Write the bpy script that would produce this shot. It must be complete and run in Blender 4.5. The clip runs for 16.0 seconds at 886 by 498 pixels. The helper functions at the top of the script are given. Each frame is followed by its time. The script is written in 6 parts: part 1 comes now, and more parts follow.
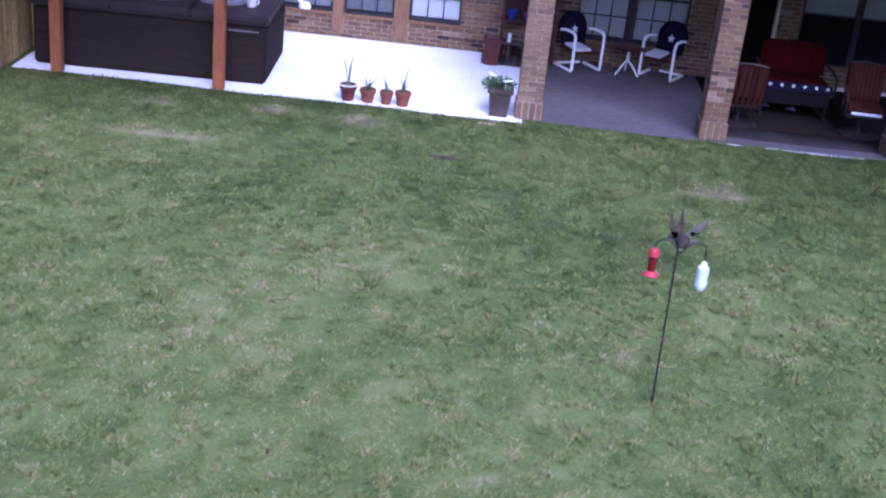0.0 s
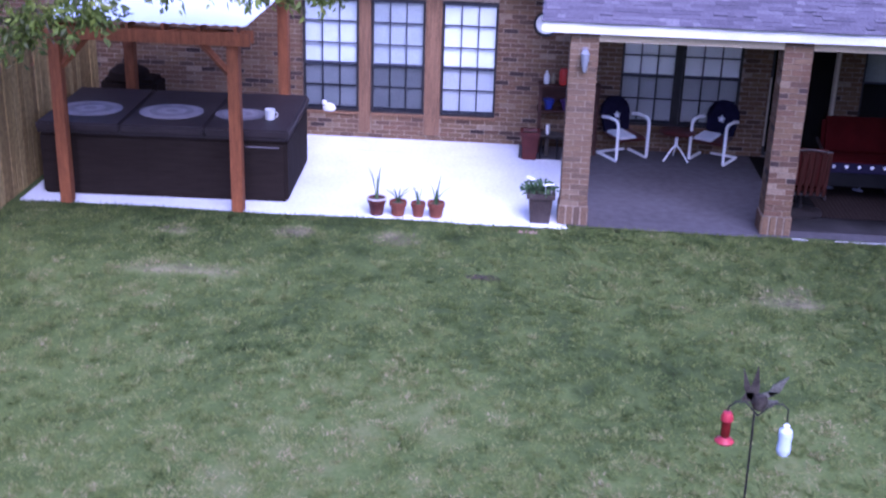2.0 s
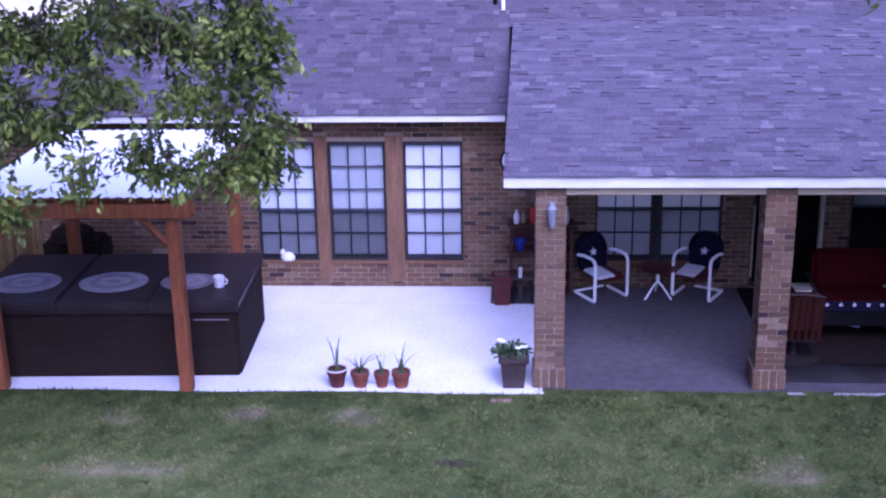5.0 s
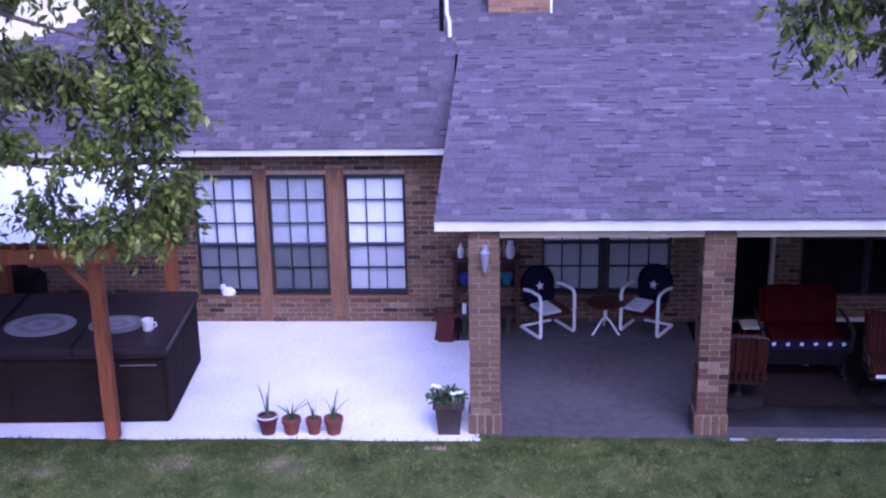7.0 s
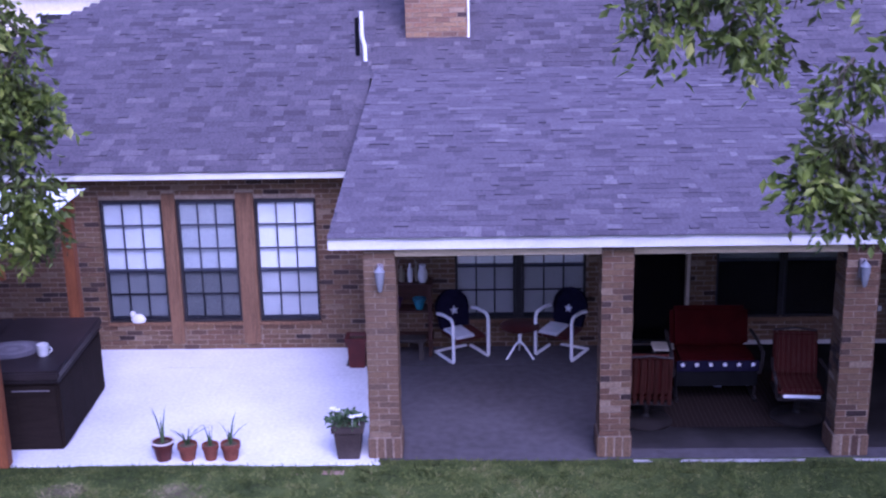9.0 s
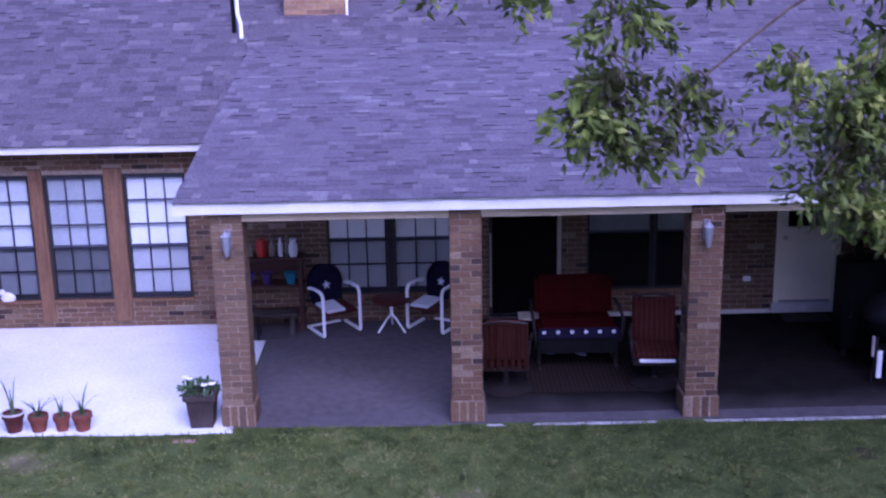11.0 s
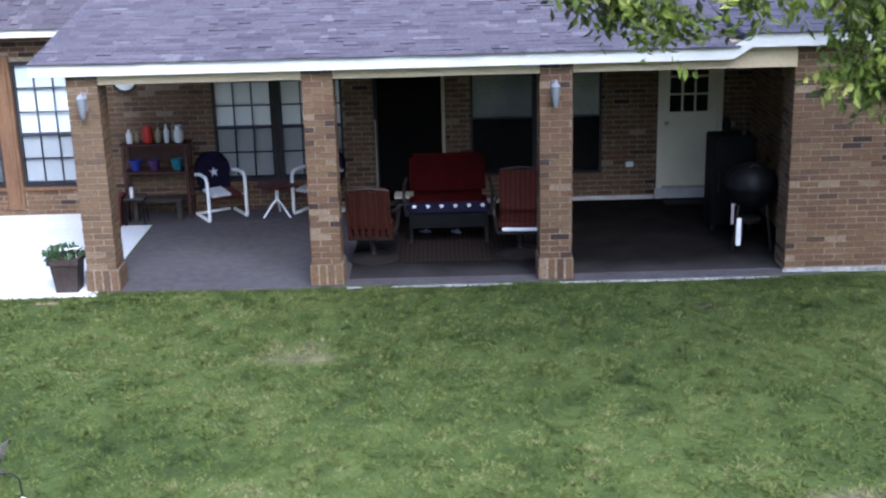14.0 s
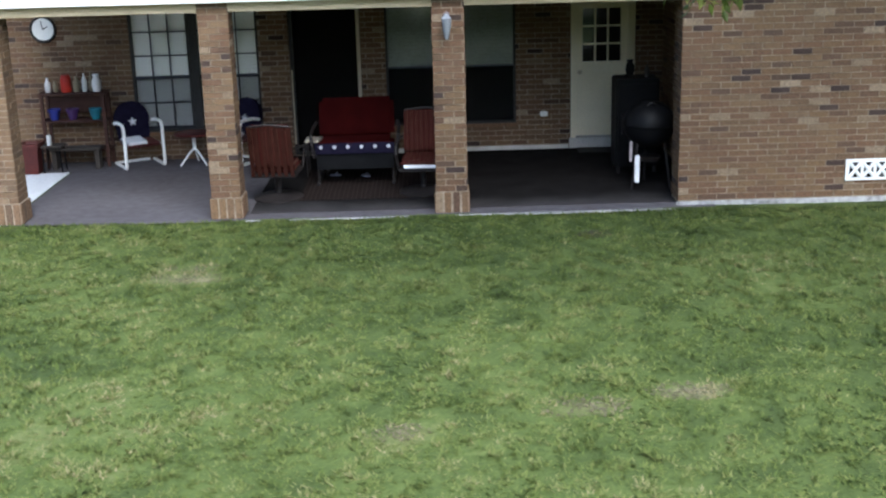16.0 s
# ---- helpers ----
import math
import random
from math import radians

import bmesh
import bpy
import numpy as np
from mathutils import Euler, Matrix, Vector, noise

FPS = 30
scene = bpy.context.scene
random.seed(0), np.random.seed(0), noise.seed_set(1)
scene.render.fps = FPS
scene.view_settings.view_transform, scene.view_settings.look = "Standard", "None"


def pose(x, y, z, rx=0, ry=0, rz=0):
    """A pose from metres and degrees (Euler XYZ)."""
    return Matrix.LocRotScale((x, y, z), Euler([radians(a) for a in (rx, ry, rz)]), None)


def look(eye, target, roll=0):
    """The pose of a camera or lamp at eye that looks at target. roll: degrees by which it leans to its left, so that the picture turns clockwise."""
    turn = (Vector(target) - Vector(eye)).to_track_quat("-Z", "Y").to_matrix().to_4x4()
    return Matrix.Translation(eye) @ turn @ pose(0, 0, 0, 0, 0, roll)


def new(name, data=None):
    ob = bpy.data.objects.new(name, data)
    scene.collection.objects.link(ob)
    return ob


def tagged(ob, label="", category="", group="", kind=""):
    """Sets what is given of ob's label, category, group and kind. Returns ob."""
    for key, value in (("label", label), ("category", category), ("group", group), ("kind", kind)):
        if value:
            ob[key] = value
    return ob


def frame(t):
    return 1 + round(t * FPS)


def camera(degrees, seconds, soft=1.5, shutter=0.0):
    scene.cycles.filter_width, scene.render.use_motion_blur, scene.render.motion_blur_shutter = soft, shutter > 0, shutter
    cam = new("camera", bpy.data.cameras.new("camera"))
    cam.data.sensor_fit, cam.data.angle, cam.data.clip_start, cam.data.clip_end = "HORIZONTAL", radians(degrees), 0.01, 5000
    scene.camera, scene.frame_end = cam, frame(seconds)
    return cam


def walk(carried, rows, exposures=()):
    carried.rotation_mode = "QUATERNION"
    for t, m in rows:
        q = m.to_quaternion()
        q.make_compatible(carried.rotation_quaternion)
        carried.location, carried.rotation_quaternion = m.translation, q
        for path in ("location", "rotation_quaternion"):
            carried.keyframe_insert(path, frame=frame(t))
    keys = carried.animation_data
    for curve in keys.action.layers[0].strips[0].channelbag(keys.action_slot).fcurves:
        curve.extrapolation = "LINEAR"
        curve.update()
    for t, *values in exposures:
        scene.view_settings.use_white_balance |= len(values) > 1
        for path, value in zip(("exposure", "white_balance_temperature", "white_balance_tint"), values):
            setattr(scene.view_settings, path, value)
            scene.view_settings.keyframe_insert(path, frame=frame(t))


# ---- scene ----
cam = camera(40.0, 16.0, soft=2.2, shutter=0.4)
PATH = [
    (0, (-0.536, -15.275, 4.618), (-0.565, -13.438, 3.828), 6.0),
    (0.5, (-0.467, -14.922, 4.713), (-0.504, -13.082, 3.931), 6.4),
    (1, (-0.476, -14.55, 4.777), (-0.532, -12.705, 4.007), 5.6),
    (1.5, (-0.503, -14.187, 4.886), (-0.592, -12.337, 4.132), 3.8),
    (2, (-0.525, -13.83, 4.988), (-0.643, -11.97, 4.263), 1.8),
    (2.5, (-0.518, -13.502, 5.172), (-0.656, -11.629, 4.484), 0.0),
    (3, (-0.505, -13.201, 5.238), (-0.647, -11.314, 4.591), -0.7),
    (3.5, (-0.535, -12.938, 5.405), (-0.667, -11.043, 4.777), -0.9),
    (4, (-0.49, -12.751, 5.475), (-0.614, -10.852, 4.86), -1.0),
    (6.5, (0.175, -11.973, 5.985), (0.075, -10.076, 5.357), -0.9),
    (7, (0.333, -11.866, 6.004), (0.235, -9.968, 5.381), -1.1),
    (7.5, (0.512, -11.763, 6.012), (0.418, -9.863, 5.397), -1.2),
    (8, (0.726, -11.723, 5.951), (0.633, -9.816, 5.356), -1.3),
    (10.5, (1.912, -11.776, 5.334), (1.918, -9.847, 4.804), -0.9),
    (11, (2.249, -11.836, 5.243), (2.26, -9.911, 4.699), -1.1),
    (11.5, (2.539, -11.952, 5.039), (2.562, -10.029, 4.489), -1.4),
    (12, (2.715, -11.972, 4.907), (2.75, -10.055, 4.336), -1.3),
    (12.5, (2.957, -12.139, 4.67), (2.988, -10.225, 4.093), -1.1),
    (13, (3.323, -12.217, 4.515), (3.327, -10.307, 3.921), -1.4),
    (13.5, (3.499, -12.313, 4.273), (3.507, -10.401, 3.687), -1.4),
    (14, (3.771, -12.409, 4.129), (3.774, -10.495, 3.55), -1.5),
    (14.5, (4.054, -12.501, 3.913), (4.063, -10.582, 3.349), -1.6),
    (15, (4.366, -12.585, 3.667), (4.375, -10.663, 3.114), -1.6),
    (15.5, (4.648, -12.711, 3.467), (4.656, -10.788, 2.918), -1.6),
    (16, (4.839, -12.843, 3.317), (4.845, -10.923, 2.76), -1.6),
]
EXPOSURES = [
    (0.0, 1.35, 4680, 41), (1.5, 1.22, 4620, 45), (2.5, 1.26, 4620, 50), (4.0, 1.0, 4600, 54), (7.0, 0.73, 4660, 56), (11.0, 0.72, 4640, 56), (11.5, 0.97, 4700, 59), (12.0, 1.05, 4620, 57), (12.5, 1.03, 4420, 42), (13.0, 1.35, 4950, 23), (14.0, 1.45, 5200, 11), (15.0, 1.47, 5350, 5), (16.0, 1.6, 5550, 4),
]
walk(cam, [(t, look(eye, target, roll)) for t, eye, target, roll in PATH], EXPOSURES)

# ---- world, sun, exposure ----
SUN_EL, SUN_AZ = 45, 162
world = bpy.data.worlds.new("sky")
world.use_nodes = True
wt = world.node_tree
sky = wt.nodes.new("ShaderNodeTexSky")
sky.sky_type = 'NISHITA'
sky.sun_disc = False
sky.sun_elevation, sky.sun_rotation = radians(SUN_EL), radians(SUN_AZ)
sky.air_density, sky.dust_density = 1.0, 3.0
wt.links.new(sky.outputs[0], wt.nodes["Background"].inputs[0])
wt.nodes["Background"].inputs[1].default_value = 0.15
scene.world = world
sun_data = bpy.data.lights.new("sun", 'SUN')
sun_data.energy, sun_data.angle, sun_data.color = 1.9, radians(45), (1.0, 0.95, 0.9)
sun = new("sun", sun_data)
saz, sel = radians(SUN_AZ), radians(SUN_EL)
sun.matrix_world = look((0, 0, 20), (-math.sin(saz) * math.cos(sel), -math.cos(saz) * math.cos(sel), 20 - math.sin(sel)))

# ---- materials ----
def material(name, rough=0.8, metal=0.0):
    m = bpy.data.materials.new(name)
    m.use_nodes = True
    p = m.node_tree.nodes["Principled BSDF"]
    p.inputs["Specular IOR Level"].default_value = 0.3
    p.inputs["Roughness"].default_value = rough
    p.inputs["Metallic"].default_value = metal
    return m, m.node_tree, p


def node(nt, kind, **values):
    n = nt.nodes.new(kind)
    for key, value in values.items():
        n.inputs[key.replace("_", " ")].default_value = value
    return n


def ramp(nt, stops, constant=False):
    r = nt.nodes.new("ShaderNodeValToRGB")
    r.color_ramp.interpolation = 'CONSTANT' if constant else 'LINEAR'
    el = r.color_ramp.elements
    while len(el) < len(stops):
        el.new(0.5)
    for e, (at, c) in zip(el, stops):
        e.position, e.color = at, (*c, 1)
    return r


def surface(name, a, b, scale=6, fine=60, rough=0.8, bump=0.2, metal=0.0, grain=(1, 1, 1), depth=0.01, matt=False):
    """Two colours mixed by broad stains and fine grain, with a fine relief."""
    m, nt, p = material(name, rough, metal)
    co = nt.nodes.new("ShaderNodeTexCoord")
    mp = nt.nodes.new("ShaderNodeMapping")
    mp.inputs["Scale"].default_value = grain
    nt.links.new(co.outputs["Object"], mp.inputs[0])
    n1 = node(nt, "ShaderNodeTexNoise", Scale=scale, Detail=4.0)
    n2 = node(nt, "ShaderNodeTexNoise", Scale=fine, Detail=3.0)
    mix = nt.nodes.new("ShaderNodeMath")
    mix.operation = 'ADD'
    nt.links.new(mp.outputs[0], n1.inputs["Vector"])
    nt.links.new(mp.outputs[0], n2.inputs["Vector"])
    nt.links.new(n1.outputs[0], mix.inputs[0])
    nt.links.new(n2.outputs[0], mix.inputs[1])
    r = ramp(nt, [(0.36, a), (0.64, b)])
    half = nt.nodes.new("ShaderNodeMath")
    half.operation = 'MULTIPLY'
    half.inputs[1].default_value = 0.5
    nt.links.new(mix.outputs[0], half.inputs[0])
    nt.links.new(half.outputs[0], r.inputs[0])
    nt.links.new(r.outputs[0], p.inputs["Base Color"])
    if bump:
        bm_ = node(nt, "ShaderNodeBump", Strength=bump, Distance=depth)
        nt.links.new(n2.outputs[0], bm_.inputs["Height"])
        nt.links.new(bm_.outputs[0], p.inputs["Normal"])
    if matt:
        p.inputs["Specular IOR Level"].default_value = 0.03
    return m


def varied(name, stops, per_object, rough=0.85, fine=45, bump=0.4, constant=False, patch=0.0):
    """Colour picked per piece, with grain over it."""
    m, nt, p = material(name, rough)
    if per_object:
        src = nt.nodes.new("ShaderNodeObjectInfo").outputs["Random"]
    else:
        src = nt.nodes.new("ShaderNodeNewGeometry").outputs["Random Per Island"]
    geo = nt.nodes.new("ShaderNodeNewGeometry")
    if patch:
        n0 = node(nt, "ShaderNodeTexNoise", Scale=0.9, Detail=2.0)
        nt.links.new(geo.outputs["Position"], n0.inputs["Vector"])
        add = nt.nodes.new("ShaderNodeMath")
        add.operation = 'MULTIPLY_ADD'
        sub = nt.nodes.new("ShaderNodeMath")
        sub.operation = 'SUBTRACT'
        sub.inputs[1].default_value = 0.5
        nt.links.new(n0.outputs[0], sub.inputs[0])
        nt.links.new(sub.outputs[0], add.inputs[0])
        add.inputs[1].default_value = patch
        nt.links.new(src, add.inputs[2])
        src = add.outputs[0]
    r = ramp(nt, stops, constant)
    nt.links.new(src, r.inputs[0])
    n = node(nt, "ShaderNodeTexNoise", Scale=fine, Detail=4.0)
    nt.links.new(geo.outputs["Position"], n.inputs["Vector"])
    g = ramp(nt, [(0.3, (0.55, 0.55, 0.55)), (0.7, (1.25, 1.25, 1.25))])
    nt.links.new(n.outputs[0], g.inputs[0])
    mul = nt.nodes.new("ShaderNodeMix")
    mul.data_type, mul.blend_type = 'RGBA', 'MULTIPLY'
    mul.inputs[0].default_value = 0.75
    nt.links.new(r.outputs[0], mul.inputs[6])
    nt.links.new(g.outputs[0], mul.inputs[7])
    nt.links.new(mul.outputs[2], p.inputs["Base Color"])
    b = node(nt, "ShaderNodeBump", Strength=bump, Distance=0.006)
    nt.links.new(n.outputs[0], b.inputs["Height"])
    nt.links.new(b.outputs[0], p.inputs["Normal"])
    return m


BRICK = [(0.0, (0.032, 0.02, 0.018)), (0.052, (0.046, 0.028, 0.022)), (0.065, (0.074, 0.044, 0.029)), (0.25, (0.134, 0.074, 0.041)), (0.4, (0.111, 0.068, 0.039)), (0.55, (0.158, 0.098, 0.050)),
         (0.68, (0.116, 0.064, 0.037)), (0.8, (0.163, 0.104, 0.057)), (0.92, (0.126, 0.078, 0.044)), (0.955, (0.179, 0.125, 0.078)), (1.0, (0.273, 0.205, 0.141))]
M_brick = varied("brick_piece", BRICK, True)
M_bricks = varied("brick_joined", BRICK, False)
# same house brick, its colours brightened for the well-lit chimney
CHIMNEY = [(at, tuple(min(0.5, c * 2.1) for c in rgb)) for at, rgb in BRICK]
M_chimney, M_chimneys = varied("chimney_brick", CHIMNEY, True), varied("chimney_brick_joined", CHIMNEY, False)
FADED = [(at, tuple(0.48 * c + 0.52 * m for c, m in zip(rgb, (0.15, 0.1, 0.06)))) for at, rgb in BRICK]
M_faded, M_fadeds = varied("faded_brick", FADED, True), varied("faded_brick_joined", FADED, False)
M_mortar = surface("mortar", (0.16, 0.12, 0.084), (0.33, 0.27, 0.205), 5, 40, 0.95, 0.4)
SHINGLE = [(0.0, (0.08, 0.066, 0.082)), (0.25, (0.106, 0.09, 0.11)), (0.8, (0.124, 0.106, 0.127)), (0.93, (0.142, 0.123, 0.142)), (1.0, (0.18, 0.158, 0.175))]
M_shingle = varied("shingle_piece", SHINGLE, True, 0.95, 40, 0.5, patch=0.3)
M_shingles = varied("shingle_joined", SHINGLE, False, 0.95, 40, 0.5, patch=0.3)
# butt faces carry the shadow lines under the courses in their colour
M_butt_shadow = surface("butt_shadow_line", (0.034, 0.029, 0.04), (0.055, 0.047, 0.062), 9, 80, 0.95)
# shaded copy for the steeper main roof: its weaker skylight put into the colour
SHINGLE_SHADED = [(at, tuple(c * 0.8 for c in rgb)) for at, rgb in SHINGLE]
M_shingle_shaded = varied("shaded_shingle_piece", SHINGLE_SHADED, True, 0.95, 40, 0.5, patch=0.3)
M_shingles_shaded = varied("shaded_shingle_joined", SHINGLE_SHADED, False, 0.95, 40, 0.5, patch=0.3)
M_felt = surface("roof_felt", (0.05, 0.045, 0.06), (0.08, 0.07, 0.09), 4, 80, 0.95)
M_white = surface("white_paint", (0.72, 0.72, 0.72), (0.82, 0.82, 0.81), 3, 50, 0.55, 0.08)
M_fascia = surface("fascia_white_paint", (0.56, 0.56, 0.55), (0.68, 0.68, 0.66), 3, 50, 0.6, 0.1)
M_cream = surface("cream_paint", (0.44, 0.36, 0.235), (0.53, 0.44, 0.3), 3, 40, 0.6, 0.1)
M_patio = surface("patio_concrete", (0.56, 0.565, 0.58), (0.72, 0.725, 0.74), 1.3, 22, 0.8, 0.15)
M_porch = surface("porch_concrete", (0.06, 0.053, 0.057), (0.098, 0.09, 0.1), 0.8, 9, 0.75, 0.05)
M_kerb = surface("foundation_concrete", (0.40, 0.38, 0.36), (0.6, 0.58, 0.55), 4, 60, 0.9, 0.3)
M_edge = surface("edge_brick", (0.20, 0.12, 0.09), (0.36, 0.26, 0.2), 7, 60, 0.95, 0.5)
# unseen ceiling, toned pale to bounce light onto the porch's back wall
M_ceil = surface("porch_ceiling", (0.55, 0.5, 0.4), (0.66, 0.6, 0.5), 3, 40, 0.8)
M_cedar = surface("stained_cedar", (0.12, 0.038, 0.013), (0.25, 0.088, 0.03), 5, 30, 0.65, 0.4, grain=(6, 6, 0.6))
M_trimwood = surface("tan_wood_trim", (0.095, 0.05, 0.026), (0.2, 0.112, 0.058), 4, 30, 0.6, 0.4, grain=(7, 7, 0.7))
M_fence = varied("fence_board", [(0, (0.2, 0.13, 0.045)), (0.5, (0.3, 0.21, 0.075)), (1, (0.38, 0.28, 0.11))], True, 0.9, 14, 0.4)
M_frame_dark = surface("dark_window_frame", (0.015, 0.014, 0.016), (0.03, 0.028, 0.03), 5, 60, 0.45, 0.05)
# blind tones are set window by window, to how bright each one looks
M_blind = surface("pale_blind", (0.44, 0.5, 0.55), (0.54, 0.6, 0.65), 1.2, 30, 0.6, 0.05)
M_blind_bright = surface("bright_blind", (0.58, 0.64, 0.69), (0.7, 0.76, 0.81), 1.2, 30, 0.6, 0.05)
M_blind_white = surface("white_blind", (0.88, 0.9, 0.9), (0.93, 0.94, 0.94), 1.2, 30, 0.6, 0.05)
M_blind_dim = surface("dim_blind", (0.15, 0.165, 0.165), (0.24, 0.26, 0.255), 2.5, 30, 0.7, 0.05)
M_black = surface("black_enamel", (0.003, 0.003, 0.004), (0.007, 0.007, 0.008), 5, 80, 0.5, 0.05)
M_black.node_tree.nodes["Principled BSDF"].inputs["Specular IOR Level"].default_value = 0.12
M_unlit_room = surface("unlit_room_black", (0.02, 0.018, 0.016), (0.04, 0.035, 0.03), 2, 20, 0.9, 0)
M_soil = surface("soil", (0.05, 0.035, 0.02), (0.11, 0.08, 0.05), 20, 120, 1.0, 0.6)
M_bark = surface("bark", (0.06, 0.045, 0.035), (0.16, 0.13, 0.10), 10, 40, 0.95, 0.8, grain=(3, 3, 0.5), depth=0.03)


def glass(name):
    m, nt, p = material(name, 0.04)
    mix = nt.nodes.new("ShaderNodeMixShader")
    tr = nt.nodes.new("ShaderNodeBsdfTransparent")
    gl = nt.nodes.new("ShaderNodeBsdfGlossy")
    gl.inputs["Roughness"].default_value = 0.03
    mix.inputs[0].default_value = 0.06
    nt.links.new(tr.outputs[0], mix.inputs[1])
    nt.links.new(gl.outputs[0], mix.inputs[2])
    nt.links.new(mix.outputs[0], nt.nodes["Material Output"].inputs[0])
    return m


M_glass = glass("window_glass")


def leaf_material(name, stops, through_light=0.42, patch=0.0):
    """Leaf colour picked leaf by leaf, and with patch in lighter and darker sprays."""
    m, nt, p = material(name, 0.5)
    geo = nt.nodes.new("ShaderNodeNewGeometry")
    r = ramp(nt, stops)
    src = geo.outputs["Random Per Island"]
    if patch:
        n = node(nt, "ShaderNodeTexNoise", Scale=2.6, Detail=3.0)
        nt.links.new(geo.outputs["Position"], n.inputs["Vector"])
        spread = nt.nodes.new("ShaderNodeMapRange")
        spread.inputs[1].default_value, spread.inputs[2].default_value = 0.32, 0.68
        nt.links.new(n.outputs[0], spread.inputs[0])
        mixed = nt.nodes.new("ShaderNodeMix")
        mixed.inputs[0].default_value = patch
        nt.links.new(src, mixed.inputs[2])
        nt.links.new(spread.outputs[0], mixed.inputs[3])
        src = mixed.outputs[0]
    nt.links.new(src, r.inputs[0])
    tl = nt.nodes.new("ShaderNodeBsdfTranslucent")
    mix = nt.nodes.new("ShaderNodeMixShader")
    mix.inputs[0].default_value = through_light
    nt.links.new(r.outputs[0], p.inputs["Base Color"])
    nt.links.new(r.outputs[0], tl.inputs[0])
    nt.links.new(p.outputs[0], mix.inputs[1])
    nt.links.new(tl.outputs[0], mix.inputs[2])
    nt.links.new(mix.outputs[0], nt.nodes["Material Output"].inputs[0])
    return m


M_leaf = leaf_material("tree_leaf", [(0.1, (0.04, 0.038, 0.014)), (0.34, (0.064, 0.08, 0.018)), (0.54, (0.102, 0.14, 0.024)), (0.74, (0.19, 0.245, 0.036)), (0.95, (0.46, 0.47, 0.13))], 0.42, 0.62)
M_plant = leaf_material("pot_plant_leaf", [(0, (0.04, 0.085, 0.03)), (1, (0.13, 0.2, 0.09))])


def lawn_material(name, blades):
    """Grass from dark green to straw, by how dry each place is, with shade near the house in the same value."""
    m, nt, p = material(name, 0.8)
    p.inputs["Specular IOR Level"].default_value = 0.15
    geo = nt.nodes.new("ShaderNodeNewGeometry")
    dry = nt.nodes.new("ShaderNodeAttribute")
    dry.attribute_name = "dry"
    s = nt.nodes.new("ShaderNodeMath")
    s.operation = 'MULTIPLY_ADD'
    s.inputs[2].default_value = -0.085
    if blades:
        nt.links.new(geo.outputs["Random Per Island"], s.inputs[0])
        s.inputs[1].default_value = 0.32
    else:
        fine = node(nt, "ShaderNodeTexNoise", Scale=24.0, Detail=7.0)
        nt.links.new(geo.outputs["Position"], fine.inputs["Vector"])
        nt.links.new(fine.outputs[0], s.inputs[0])
        s.inputs[1].default_value, s.inputs[2].default_value = 0.45, -0.27
        b = node(nt, "ShaderNodeBump", Strength=0.5, Distance=0.02)
        nt.links.new(fine.outputs[0], b.inputs["Height"])
        nt.links.new(b.outputs[0], p.inputs["Normal"])
    add = nt.nodes.new("ShaderNodeMath")
    nt.links.new(s.outputs[0], add.inputs[0])
    nt.links.new(dry.outputs["Fac"], add.inputs[1])
    r = ramp(nt, [(0.1, (0.025, 0.036, 0.0115)), (0.35, (0.048, 0.065, 0.0175)), (0.6, (0.082, 0.106, 0.028)), (0.85, (0.14, 0.144, 0.058)), (1.0, (0.2, 0.178, 0.095))] if not blades else
             [(0.05, (0.02, 0.031, 0.01)), (0.3, (0.046, 0.066, 0.0165)), (0.5, (0.08, 0.107, 0.0245)), (0.7, (0.122, 0.141, 0.038)), (0.85, (0.165, 0.163, 0.064)), (1.0, (0.235, 0.208, 0.105))])
    nt.links.new(add.outputs[0], r.inputs[0])
    nt.links.new(r.outputs[0], p.inputs["Base Color"])
    if blades:
        # blade normals are forced straight up, so the field shades like one upward surface
        up = nt.nodes.new("ShaderNodeCombineXYZ")
        up.inputs[2].default_value = 1.0
        nt.links.new(up.outputs[0], p.inputs["Normal"])
    return m


M_ground = lawn_material("lawn_ground", False)
M_blades = lawn_material("grass_blades", True)

# ---- mesh helpers ----
def box(bm, x0, x1, y0, y1, z0, z1, bevel=0.0, turn=None):
    m = Matrix.Translation(((x0 + x1) / 2, (y0 + y1) / 2, (z0 + z1) / 2)) @ Matrix.Diagonal((x1 - x0, y1 - y0, z1 - z0, 1))
    if turn is not None:
        m = turn @ m
    vs = bmesh.ops.create_cube(bm, size=1, matrix=m)["verts"]
    if bevel:
        es = list({e for v in vs for e in v.link_edges})
        bmesh.ops.bevel(bm, geom=es, offset=bevel, segments=2, affect='EDGES', clamp_overlap=True)


def tube(bm, pts, r, seg=10, closed=False, taper=None):
    """A round bar along a line of points."""
    pts = [Vector(p) for p in pts]
    rings, q, last = [], None, None
    n = len(pts)
    for i, p in enumerate(pts):
        a = pts[(i - 1) % n] if (i or closed) else p
        b = pts[(i + 1) % n] if (i < n - 1 or closed) else p
        d = (b - a).normalized()
        q = d.to_track_quat('Z', 'Y') if q is None else last.rotation_difference(d) @ q
        last = d
        rad = r if taper is None else r + (taper - r) * i / (n - 1)
        rings.append([bm.verts.new(p + q @ Vector((rad * math.cos(k * math.tau / seg), rad * math.sin(k * math.tau / seg), 0))) for k in range(seg)])
    for i in range(n if closed else n - 1):
        u, v = rings[i], rings[(i + 1) % n]
        for k in range(seg):
            bm.faces.new((u[k], u[(k + 1) % seg], v[(k + 1) % seg], v[k]))
    if not closed:
        bm.faces.new(rings[0][::-1])
        bm.faces.new(rings[-1])


